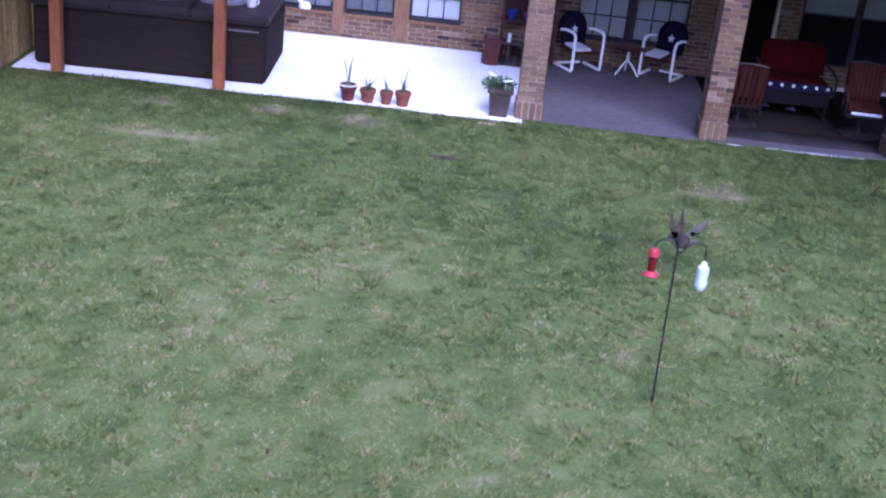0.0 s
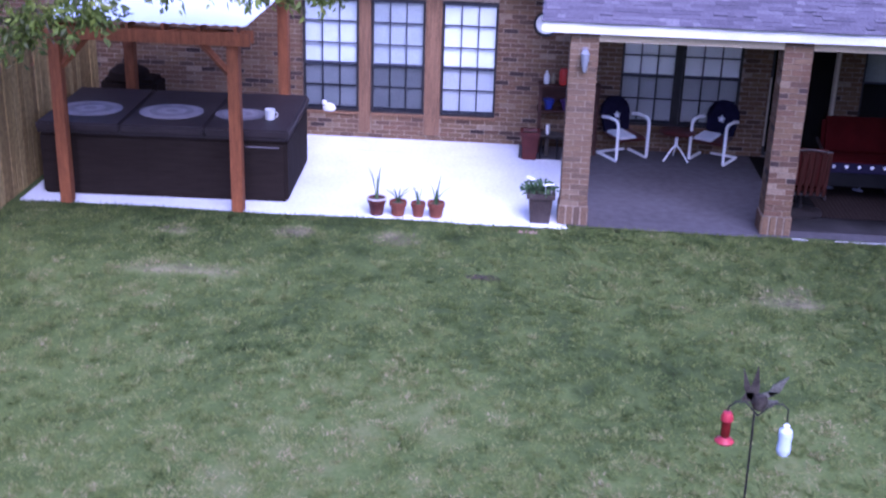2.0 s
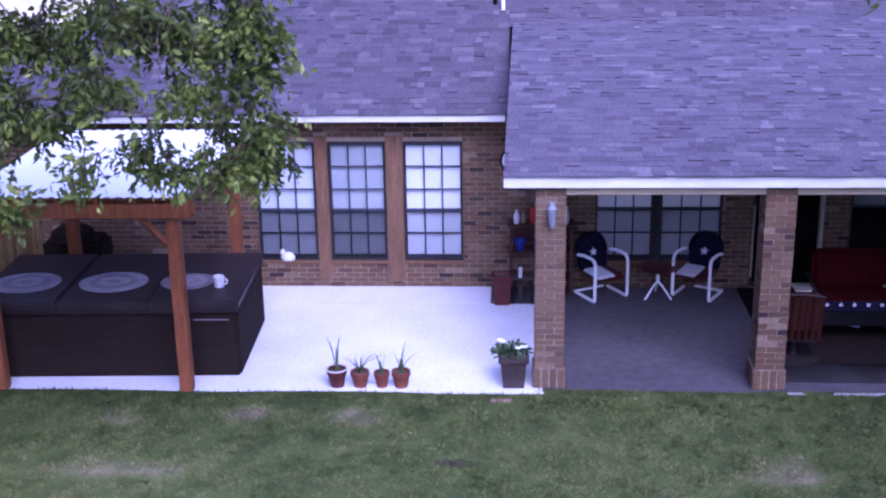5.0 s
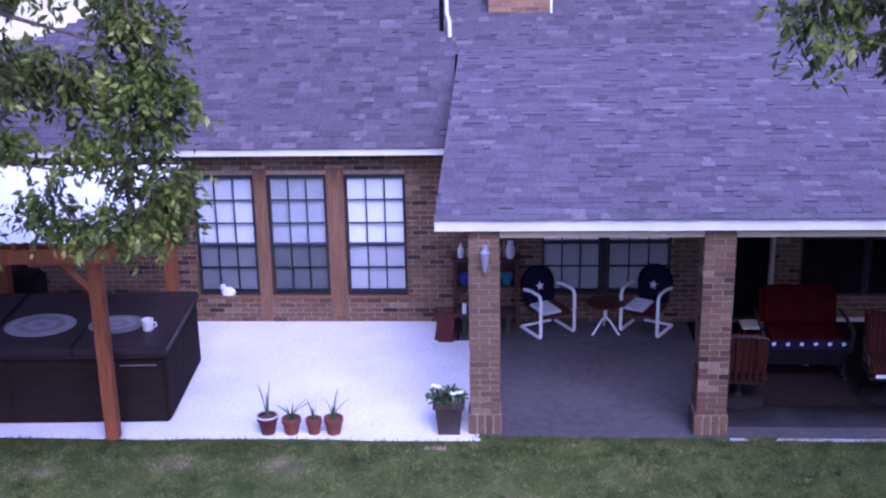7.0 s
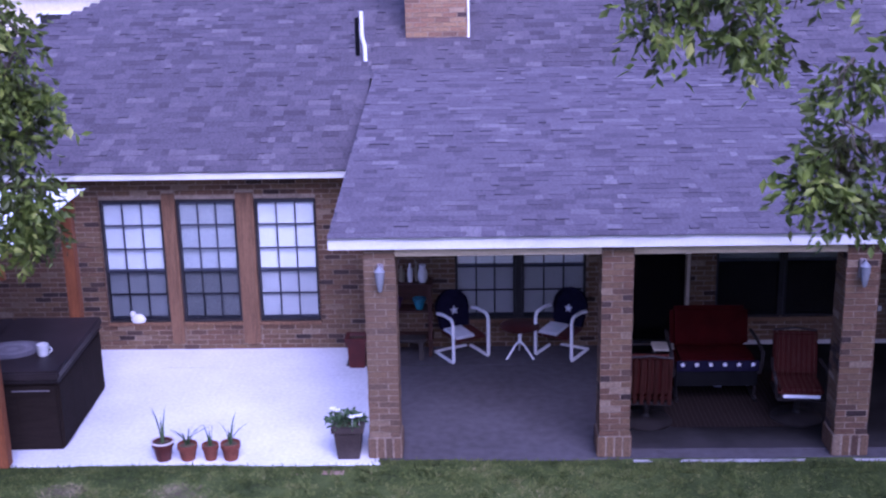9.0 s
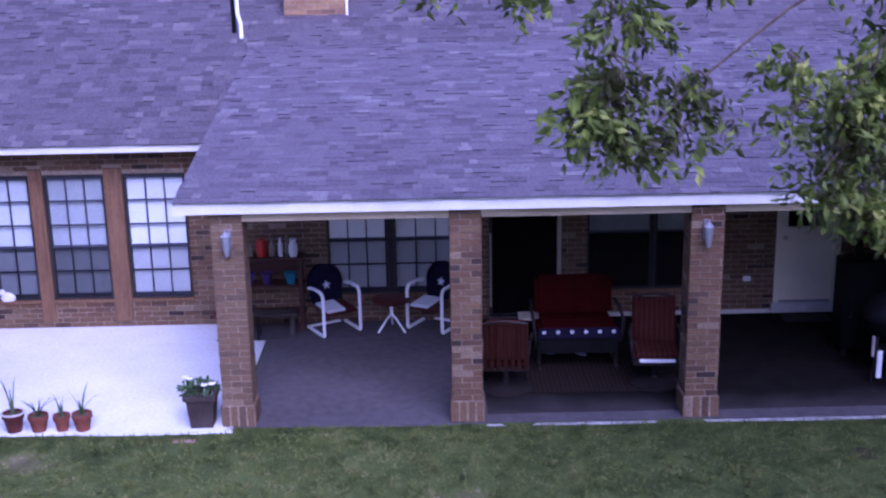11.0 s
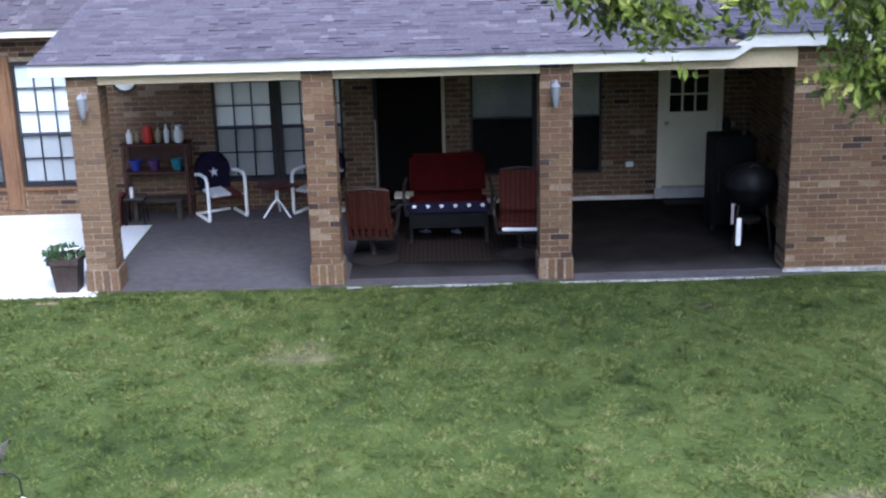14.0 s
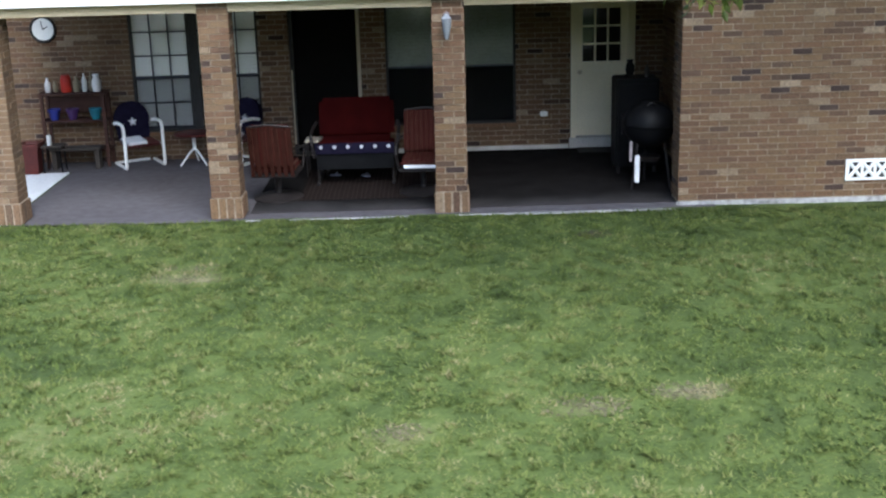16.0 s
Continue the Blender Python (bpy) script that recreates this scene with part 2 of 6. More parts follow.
def lathe(bm, profile, seg=24, at=(0, 0, 0)):
    """A turned body from (radius, height) pairs."""
    rings = []
    for r, z in profile:
        rings.append([bm.verts.new((at[0] + r * math.cos(k * math.tau / seg), at[1] + r * math.sin(k * math.tau / seg), at[2] + z)) for k in range(seg)])
    for u, v in zip(rings, rings[1:]):
        for k in range(seg):
            bm.faces.new((u[k], u[(k + 1) % seg], v[(k + 1) % seg], v[k]))
    bm.faces.new(rings[0][::-1])
    bm.faces.new(rings[-1])


def arc(c, r, a0, a1, n, u, v):
    """Points on an arc round c, in the plane of u and v, degrees."""
    c, u, v = Vector(c), Vector(u), Vector(v)
    return [c + u * (r * math.cos(radians(a0 + (a1 - a0) * i / n))) + v * (r * math.sin(radians(a0 + (a1 - a0) * i / n))) for i in range(n + 1)]


def mesh_of(name, bm, mat, smooth=True):
    bmesh.ops.recalc_face_normals(bm, faces=bm.faces)
    me = bpy.data.meshes.new(name)
    bm.to_mesh(me)
    bm.free()
    me.materials.append(mat)
    if smooth:
        me.shade_smooth()
        me.set_sharp_from_angle(angle=radians(35))
    return me


def part(name, bm, mat, parent, label=""):
    ob = new(name, mesh_of(name, bm, mat))
    ob.parent = parent
    return tagged(ob, label=label)


def solid(name, bm, mat, label, category, group="", kind=""):
    return tagged(new(name, mesh_of(name, bm, mat)), label, category, group, kind)


def thing(name, at, label, category, group="", kind="", turn=0):
    ob = new(name)
    ob.empty_display_size = 0.1
    ob.matrix_basis = pose(*at, 0, 0, turn)
    return tagged(ob, label, category, group, kind)


def joined(name, verts, faces, mat, parent=None, label="", category="", kind="stuff"):
    me = bpy.data.meshes.new(name)
    me.from_pydata(verts, [], faces)
    me.materials.append(mat)
    ob = new(name, me)
    if parent:
        ob.parent = parent
    return tagged(ob, label, category, "", kind)


def child(name, me, parent, m):
    ob = new(name, me)
    ob.parent = parent
    ob.matrix_local = m
    return ob


# ---- bricks ----
COURSE, BRICK_L, JOINT, PROUD = 0.0677, 0.213, 0.012, 0.007
rnd = random.Random(7)


def brick_mesh(length, height, proud, mat):
    bm = bmesh.new()
    box(bm, -length / 2, length / 2, -proud, 0.01, -height / 2, height / 2)
    return mesh_of("brick", bm, mat, False)


BRICK_MESHES = {}


def brick_of(length, height, mat):
    key = (round(length, 3), round(height, 3), mat.name)
    if key not in BRICK_MESHES:
        BRICK_MESHES[key] = brick_mesh(*key[:2], PROUD, mat)
    return BRICK_MESHES[key]



def clad(parent, origin, along, out, width, z0, z1, holes=(), stretch=None, limit=300, count=None, mats=None):
    """Courses of brick on one upright face: origin at its lower corner, along the face, out of it. Whole bricks inside the stretch of the
    face are pieces of their own; the others are joined."""
    o, a, n = Vector(origin), Vector(along), Vector(out)
    single, many = mats or (M_brick, M_bricks)
    verts, faces = [], []
    count = count if count is not None else [0]
    rows = int((z1 - z0) / COURSE + 0.5)
    for k in range(rows):
        zb, zt = z0 + k * COURSE, min(z0 + (k + 1) * COURSE - JOINT, z1)
        if zt - zb < 0.02:
            continue
        spans = [(0.0, width)]
        for h0, h1, hb, ht in holes:
            if zt > hb and zb < ht:
                spans = [s for p, q in spans for s in ((p, min(q, h0)), (max(p, h1), q)) if s[1] - s[0] > 0.01]
        shift = BRICK_L / 2 if k % 2 else 0.0
        for s0, s1 in spans:
            i = math.floor((s0 + shift) / BRICK_L)
            while True:
                b0, b1 = i * BRICK_L - shift, (i + 1) * BRICK_L - shift - JOINT
                i += 1
                if b0 >= s1:
                    break
                c0, c1 = max(b0, s0), min(b1, s1)
                if c1 - c0 < 0.03:
                    continue
                lift = rnd.uniform(-0.003, 0.003)
                if stretch and count[0] < limit and stretch[0] <= c0 + 0.02 and c1 - 0.02 <= stretch[1] and stretch[2] <= zb <= stretch[3]:
                    p = o + a * ((c0 + c1) / 2) + n * lift
                    p.z = (zb + zt) / 2
                    up = Vector((0, 0, 1))
                    m = Matrix((a, -n, up)).transposed().to_4x4()
                    m.translation = p
                    child("brick", brick_of(c1 - c0, zt - zb, single), parent, m)
                    count[0] += 1
                else:
                    base = len(verts)
                    for d in (-0.01, PROUD + lift):
                        for u, z in ((c0, zb), (c1, zb), (c1, zt), (c0, zt)):
                            p = o + a * u + n * d
                            verts.append((p.x, p.y, z))
                    faces += [[base + q for q in f] for f in ((4, 5, 6, 7), (0, 1, 5, 4), (1, 2, 6, 5), (2, 3, 7, 6), (3, 0, 4, 7))]
    if verts:
        joined("bricks", verts, faces, many, parent)
    return count


def wall_mesh(name, rects, y0, y1, mat, label):
    """A wall along x, made of the rectangles that its openings leave."""
    bm = bmesh.new()
    for x0, x1, z0, z1 in rects:
        box(bm, x0, x1, y0, y1, z0, z1)
    return tagged(new(name, mesh_of(name, bm, mat, False)), label, "wall", "", "structure")


# ---- ground ----
def lawn_z(x, y):
    d = max(0.0, -0.3 - y)
    z = -0.012 - 0.07 * min(d, 9.0)
    if d > 9:
        z -= 0.02 * min(d - 9, 12)
    return z + (0.018 * noise.noise((x * 0.7, y * 0.7, 0.3)) if y > -40 else 0)


TABLE = np.random.default_rng(21).random((256, 256))


def patches(x, y, per_metre, shift):
    """Smooth random patches between 0 and 1."""
    u, v = x * per_metre + shift, y * per_metre + 3.7 * shift
    i, j = np.floor(u).astype(int), np.floor(v).astype(int)
    a, b = u - i, v - j
    a, b = a * a * (3 - 2 * a), b * b * (3 - 2 * b)
    f = lambda p, q: TABLE[p % 256, q % 256]
    return (f(i, j) * (1 - a) + f(i + 1, j) * a) * (1 - b) + (f(i, j + 1) * (1 - a) + f(i + 1, j + 1) * a) * b


# straw-coloured and bare spots, and darker ones (paler where negative): x, y, half widths, strength
SPOTS = [(-3.1, -0.66, 0.24, 0.14, 60), (-1.9, -0.72, 0.3, 0.2, 80), (-4.48, -0.76, 0.24, 0.1, 30), (-4.1, -1.75, 0.7, 0.14, 40), (2.42, -1.78, 0.4, 0.14, 50), (2.45, -1.5, 0.25, 0.1, 20),
         (4.5, -4.92, 0.22, 0.12, 50), (5.88, -4.6, 0.3, 0.16, 80), (6.68, -4.4, 0.3, 0.14, 80)]
TONE_SPOTS = [(0.25, -3.1, 1.3, 0.75, 0.2), (-0.4, -2.3, 0.9, 0.5, 0.16), (1.0, -3.5, 0.9, 0.5, 0.14), (7.6, -3.3, 1.5, 1.1, 0.22), (-3.6, -3.2, 1.1, 0.5, 0.12), (8.9, -1.1, 1.0, 0.5, 0.1), (8.4, -5.0, 1.6, 1.2, 0.12), (3.0, -4.4, 1.3, 0.9, -0.13),
        (-1.1, -4.0, 0.9, 0.5, -0.1), (-3.0, -5.4, 1.1, 0.6, -0.08), (0.6, -5.6, 0.8, 0.5, -0.08), (-5.6, -2.5, 0.9, 0.6, -0.08)]


def dryness_and_shade(x, y):
    d = 0.555 + 0.14 * (patches(x, y, 0.45, 3) - 0.5) + 0.1 * (patches(x, y, 1.3, 11) - 0.5) + 0.16 * (patches(x, y, 3.6, 19) - 0.5) + 0.36 * (patches(x, y, 9.0, 29) - 0.5)
    # shade near the house put into the tone: darker from y = -2.4 on
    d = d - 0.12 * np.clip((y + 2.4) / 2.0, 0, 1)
    for px, py, rx, ry, n in SPOTS:
        d = d + 0.5 * np.exp(-(((x - px) / rx) ** 2 + ((y - py) / ry) ** 2)) * (0.4 + 1.2 * patches(x, y, 9.0, 41))
    for px, py, rx, ry, k in TONE_SPOTS:
        d = d - 0.68 * k * np.exp(-(((x - px) / rx) ** 2 + ((y - py) / ry) ** 2))
    return d


bm = bmesh.new()
xs = [-600, -200, -60, -25] + [-12 + 0.2 * i for i in range(131)] + [30, 60, 200, 600]
ys = [-600, -200, -60, -30] + [-18 + 0.2 * i for i in range(91)] + [2, 6, 14, 40, 200, 600]
grid = [[bm.verts.new((x, y, lawn_z(x, y))) for x in xs] for y in ys]
for r0, r1 in zip(grid, grid[1:]):
    for i in range(len(xs) - 1):
        bm.faces.new((r0[i], r0[i + 1], r1[i + 1], r1[i]))
ground = solid("ground", bm, M_ground, "thin green and straw-coloured lawn sloping away from the patio", "lawn", kind="structure")
gx, gy = np.meshgrid(np.array(xs, float), np.array(ys, float))
ground.data.attributes.new("dry", 'FLOAT', 'POINT').data.foreach_set("value", np.where((gy > -19) & (gx > -14) & (gx < 16), dryness_and_shade(gx, gy), 0.52).ravel().astype(np.float32))


def grass_field():
    """Tufts of short bent blades, thinner on bare spots, with a longer fringe along the slabs."""
    rng = np.random.default_rng(3)
    tufts, each = 68000, 11
    tx = rng.uniform(-9.5, 11.5, tufts)
    ty = -0.2 - 17.5 * rng.random(tufts) ** 1.08
    keep = 0.6 * patches(tx, ty, 9.0, 53) + 0.4 * patches(tx, ty, 19.0, 57) > 0.19
    # thins out towards the unseen far end of the garden
    keep &= rng.random(tufts) < np.clip((ty + 17.7) / 5.0, 0, 1)
    tx, ty = tx[keep], ty[keep]
    tufts = len(tx)
    thick = patches(tx, ty, 7.0, 53) + 0.25 * rng.random(tufts)
    tone = dryness_and_shade(tx, ty) + rng.normal(0, 0.06, tufts)
    x = np.repeat(tx, each) + rng.normal(0, 0.026, tufts * each)
    y = np.minimum(np.repeat(ty, each) + rng.normal(0, 0.026, tufts * each), -0.16)
    tall, tone = np.repeat(0.55 + 0.9 * thick, each), np.repeat(tone, each)
    nf = 9000
    fx = rng.uniform(-9.5, 11.5, nf)
    fy = -0.13 - 0.16 * rng.random(nf) + 0.1 * (fx > 0) - 0.09 * (fx > 2.6)
    x, y = np.concatenate([x, fx]), np.concatenate([y, fy])
    tall, tone = np.concatenate([tall, np.full(nf, 1.6)]), np.concatenate([tone, dryness_and_shade(fx, fy)])
    n = len(x)
    fringe = np.arange(n) >= tufts * each
    d = np.maximum(0, -0.3 - y)
    z = -0.012 - 0.07 * np.minimum(d, 9) - 0.02 * np.maximum(0, d - 9) - 0.008
    z += np.array([0.018 * noise.noise((p, q, 0.3)) for p, q in zip(x * 0.7, y * 0.7)])
    bare = np.zeros(n)
    for px, py, rx, ry, _ in SPOTS:
        bare = np.maximum(bare, 1.1 - ((x - px) / rx) ** 2 - ((y - py) / ry) ** 2)
    ang = rng.uniform(0, math.tau, n)
    h = rng.uniform(0.01, 0.034, n) * np.where(rng.random(n) < bare, 0.25, 1.0) * tall
    w = rng.uniform(0.01, 0.022, n) * np.where(fringe, 0.6, 1.0)
    # each blade leans over, its broad side up
    bend = rng.uniform(0.03, 0.062, n) * np.where(fringe, 0.5, 1.0)
    lean = np.stack([-bend * np.sin(ang), bend * np.cos(ang)], 1)
    v = np.zeros((n, 3, 3))
    v[:, 0] = np.stack([x - w * np.cos(ang), y - w * np.sin(ang), z], 1)
    v[:, 1] = np.stack([x + w * np.cos(ang), y + w * np.sin(ang), z], 1)
    v[:, 2] = np.stack([x + lean[:, 0], y + lean[:, 1], z + h], 1)
    me = bpy.data.meshes.new("grass")
    me.vertices.add(3 * n)
    me.vertices.foreach_set("co", v.ravel())
    me.loops.add(3 * n)
    me.loops.foreach_set("vertex_index", np.arange(3 * n, dtype=np.int32))
    me.polygons.add(n)
    me.polygons.foreach_set("loop_start", np.arange(0, 3 * n, 3, dtype=np.int32))
    me.update(calc_edges=True)
    me.attributes.new("dry", 'FLOAT', 'POINT').data.foreach_set("value", np.repeat(tone, 3).astype(np.float32))
    me.materials.append(M_blades)
    tagged(new("grass", me), "short patchy lawn grass, green with straw-coloured spots", "grass", "", "stuff")


grass_field()

# ---- slabs ----
bm = bmesh.new()
box(bm, -6.62, 0.085, -0.13, 2.66, -0.3, 0.0, 0.012)
box(bm, -6.62, -0.55, 2.66, 3.32, -0.3, 0.0)
solid("patio", bm, M_patio, "bright white concrete patio slab", "patio", kind="structure")
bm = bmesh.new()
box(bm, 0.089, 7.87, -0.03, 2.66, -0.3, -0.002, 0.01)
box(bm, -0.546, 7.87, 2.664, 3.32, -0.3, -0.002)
solid("porch_floor", bm, M_porch, "grey concrete floor of the covered porch, darker than the patio", "floor", kind="structure")
bm = bmesh.new()
box(bm, 2.73, 7.46, -0.12, -0.034, -0.35, -0.008, 0.012)
M_worn = surface("worn_concrete", (0.15, 0.145, 0.145), (0.46, 0.45, 0.45), 4, 14, 0.9, 0.2)
solid("porch_kerb", bm, M_worn, "pale worn concrete edge of the porch floor", "kerb", kind="structure")
# dark sheet over the concrete stands in for the shade deep in the porch
M_porch_shade = surface("porch_shade_tone", (0.006, 0.0055, 0.0055), (0.015, 0.0135, 0.0135), 3, 160, 1.0, 0.5, matt=True)


def lit_edge(mat, edge_tone, y0, y1):
    """Light from the edge at y0 put into the colour, fading raggedly to none at y1."""
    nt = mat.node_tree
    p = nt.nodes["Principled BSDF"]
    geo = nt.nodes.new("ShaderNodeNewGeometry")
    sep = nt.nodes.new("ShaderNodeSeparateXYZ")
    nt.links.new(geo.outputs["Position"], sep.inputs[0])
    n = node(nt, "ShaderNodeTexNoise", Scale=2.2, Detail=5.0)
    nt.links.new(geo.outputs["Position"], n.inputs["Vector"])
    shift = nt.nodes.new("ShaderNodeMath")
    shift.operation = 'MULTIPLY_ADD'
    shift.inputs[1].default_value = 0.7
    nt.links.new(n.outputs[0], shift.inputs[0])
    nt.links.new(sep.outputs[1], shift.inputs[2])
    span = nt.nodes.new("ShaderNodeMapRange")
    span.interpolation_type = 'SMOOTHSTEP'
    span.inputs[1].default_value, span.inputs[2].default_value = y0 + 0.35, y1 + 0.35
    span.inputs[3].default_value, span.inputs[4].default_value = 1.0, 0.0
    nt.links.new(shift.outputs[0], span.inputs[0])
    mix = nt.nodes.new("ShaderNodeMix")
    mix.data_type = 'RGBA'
    mix.inputs[7].default_value = (*edge_tone, 1)
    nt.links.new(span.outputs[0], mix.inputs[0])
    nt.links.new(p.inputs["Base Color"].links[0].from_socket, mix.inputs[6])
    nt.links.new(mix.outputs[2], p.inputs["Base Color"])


# paler front edge: daylight reaching in under the eave, painted into the colour
lit_edge(M_porch_shade, (0.045, 0.041, 0.042), 0.05, 0.8)
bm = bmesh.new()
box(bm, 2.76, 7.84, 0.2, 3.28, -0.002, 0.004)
solid("porch_carpet", bm, M_porch_shade, "thin dark sheet for the shade on the porch floor, paler at its front edge", "carpet", kind="structure")
edging = thing("patio_edging", (0, 0, 0), "row of weathered brown bricks along the patio edge", "edging", kind="structure")
bm = bmesh.new()
box(bm, -0.125, 0.125, -0.05, 0.05, -0.045, 0.045, 0.012)
EDGE_BRICK = mesh_of("edging_brick", bm, M_edge)
for i in range(5):
    child("edging_brick", EDGE_BRICK, edging, pose(-1.2 + 0.27 * i, -0.27 + rnd.uniform(-.015, .015), -0.06 + rnd.uniform(-.015, .01), rnd.uniform(-6, 6), rnd.uniform(-5, 5), rnd.uniform(-6, 6)))

# ---- house: back wall ----
WY = 3.32
HOLES = [(-3.72, -0.93, 0.38, 2.04), (0.84, 2.53, 0.38, 2.04), (2.93, 3.87, 0.0, 2.06), (4.2, 5.92, 0.37, 2.04), (6.65, 7.5, 0.0, 2.08)]
WX0, WX1, WZ1 = -8.3, 7.87, 2.62
rects, cur = [], WX0
for h0, h1, hb, ht in HOLES:
    rects.append((cur, h0, -0.3, WZ1))
    rects.append((h0, h1, ht, WZ1))
    rects.append((h0, h1, -0.3, hb))
    cur = h1
rects.append((cur, WX1 + 0.3, -0.3, WZ1))
wall_back = wall_mesh("wall_back", rects, WY, WY + 0.25, M_mortar, "mottled tan, brown and purple brick house wall")


# ---- windows and doors of the back wall ----
def screen_material(name, cover):
    m, nt, p = material(name, 0.8)
    p.inputs["Base Color"].default_value = (0.008, 0.0075, 0.0075, 1)
    p.inputs["Specular IOR Level"].default_value = 0.02
    mix = nt.nodes.new("ShaderNodeMixShader")
    mix.inputs[0].default_value = cover
    nt.links.new(nt.nodes.new("ShaderNodeBsdfTransparent").outputs[0], mix.inputs[1])
    nt.links.new(p.outputs[0], mix.inputs[2])
    nt.links.new(mix.outputs[0], nt.nodes["Material Output"].inputs[0])
    return m


# screen density likewise varies by window with how dark its lower half looks
M_screen = screen_material("insect_screen_mesh", 0.5)
M_screen_mid = screen_material("porch_screen_mesh", 0.42)
M_doorway_dark = screen_material("doorway_dark_sheet", 0.93)
M_screen_light = screen_material("light_screen_mesh", 0.28)
M_screen_dark = screen_material("dark_screen_mesh", 0.86)
M_blind_grey = surface("grey_blind", (0.26, 0.3, 0.33), (0.36, 0.4, 0.43), 1.5, 30, 0.6, 0.05)
M_muntin = surface("dark_muntin", (0.035, 0.04, 0.06), (0.06, 0.065, 0.085), 5, 60, 0.5, 0.05)


def sash_window(name, x0, x1, z0, zm, z1, label, blind_mat, low_rows=2, screened=True, grid=True):
    """A double-hung window: frame, two sashes of small panes, a blind behind and a screen over the lower half."""
    w = thing(name, (x0, WY, z0), label, "window", kind="structure")
    wd, h, m = x1 - x0, z1 - z0, zm - z0
    fr = 0.032
    bm = bmesh.new()
    for a in ((0, fr, 0.0, 0.1, 0, h), (wd - fr, wd, 0.0, 0.1, 0, h), (fr, wd - fr, 0.0, 0.1, h - fr, h), (fr, wd - fr, 0.0, 0.1, 0, fr)):
        box(bm, *a, 0.004)
    frame_ob = part("window_frame", bm, M_frame_dark, w)
    bm = bmesh.new()
    box(bm, -0.02, wd + 0.02, -0.035, 0.13, -0.045, 0.0, 0.006)
    part("window_sill", bm, M_trimwood, w)
    for nm, b, t, rows, y in (("upper_sash", m - 0.02, h - fr, 3, 0.02), ("lower_sash", fr, m + 0.02, low_rows, 0.035)):
        bm = bmesh.new()
        box(bm, fr, wd - fr, y, y + 0.03, b, b + 0.035)
        box(bm, fr, wd - fr, y, y + 0.03, t - 0.03, t)
        cols = 3 if grid else 1
        rows = rows if grid else 1
        for i in range(1, cols):
            x = fr + (wd - 2 * fr) * i / 3
            box(bm, x - 0.009, x + 0.009, y, y + 0.026, b, t)
        for j in range(1, rows):
            z = b + (t - b) * j / rows
            box(bm, fr, wd - fr, y + 0.002, y + 0.024, z - 0.009, z + 0.009)
        sash = part(nm, bm, M_muntin, w)
        bm = bmesh.new()
        box(bm, 0.004, (wd - 2 * fr) / cols - 0.004, 0, 0.004, 0.004, (t - b) / rows - 0.004)
        bm.faces.ensure_lookup_table()
        bmesh.ops.delete(bm, geom=[f for f in bm.faces if f.calc_center_median().y > 0.0039], context='FACES_ONLY')
        pane = mesh_of("pane", bm, M_glass, False)
        for i in range(cols):
            for j in range(rows):
                ob = child("pane", pane, sash, pose(fr + (wd - 2 * fr) * i / cols, y + 0.012, b + (t - b) * j / rows))
                ob.visible_shadow = False
    bm = bmesh.new()
    n = int(h / 0.05)
    for j in range(n):
        z = fr + (h - 2 * fr) * j / n
        box(bm, fr, wd - fr, 0.07, 0.074, z, z + 0.047, 0, Matrix.Translation((0, 0.07, z)) @ Matrix.Rotation(radians(-7), 4, 'X') @ Matrix.Translation((0, -0.07, -z)))
    part("blind", bm, blind_mat, w, "closed slatted blind")
    if screened:
        bm = bmesh.new()
        box(bm, fr, wd - fr, 0.008, 0.01, fr, m)
        bmesh.ops.delete(bm, geom=[f for f in bm.faces if f.calc_center_median().y > 0.0099], context='FACES_ONLY')
        part("screen", bm, {M_blind_white: M_screen_mid, M_blind_bright: M_screen_light}.get(blind_mat, M_screen) if grid else M_screen_dark, w, "dark insect screen")
    return w


sash_window("window_1", -3.72, -2.91, 0.38, 1.08, 2.04, "white-blinded sash window with dark muntins and a screened lower half", M_blind)
sash_window("window_2", -2.73, -1.96, 0.38, 1.08, 2.04, "grey-blinded sash window with dark muntins and a screened lower half", M_blind_grey)
sash_window("window_3", -1.72, -0.93, 0.38, 1.08, 2.04, "bright white-blinded sash window with dark muntins", M_blind_bright)
sash_window("window_4", 0.84, 1.62, 0.38, 1.10, 2.04, "pale-blinded porch window with dark muntins", M_blind_white)
sash_window("window_5", 1.70, 2.53, 0.38, 1.10, 2.04, "pale-blinded porch window beside the side table", M_blind_white)
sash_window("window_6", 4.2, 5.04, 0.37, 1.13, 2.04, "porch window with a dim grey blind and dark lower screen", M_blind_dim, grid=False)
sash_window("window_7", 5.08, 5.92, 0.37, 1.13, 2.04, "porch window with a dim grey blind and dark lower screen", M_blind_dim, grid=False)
for x0, x1, zb in ((-2.91, -2.73, 0.08), (-1.96, -1.72, 0.08), (-0.93, -0.915, 0.38), (-3.735, -3.72, 0.38)):
    bm = bmesh.new()
    box(bm, x0 + 0.005, x1 - 0.005, WY - 0.035, WY + 0.12, zb, 2.12, 0.008)
    if x1 - x0 > 0.1:
        box(bm, x0 + 0.05, x1 - 0.05, WY - 0.05, WY - 0.03, zb, 2.12, 0.006)
    solid("trim", bm, M_trimwood, "tan wooden post trim between windows", "trim", kind="structure")
for x0, x1 in ((1.62, 1.70), (5.04, 5.08)):
    bm = bmesh.new()
    box(bm, x0 + 0.002, x1 - 0.002, WY + 0.02, WY + 0.14, 0.38, 2.04, 0.004)
    solid("trim", bm, M_frame_dark, "black mullion between two windows", "trim", kind="structure")

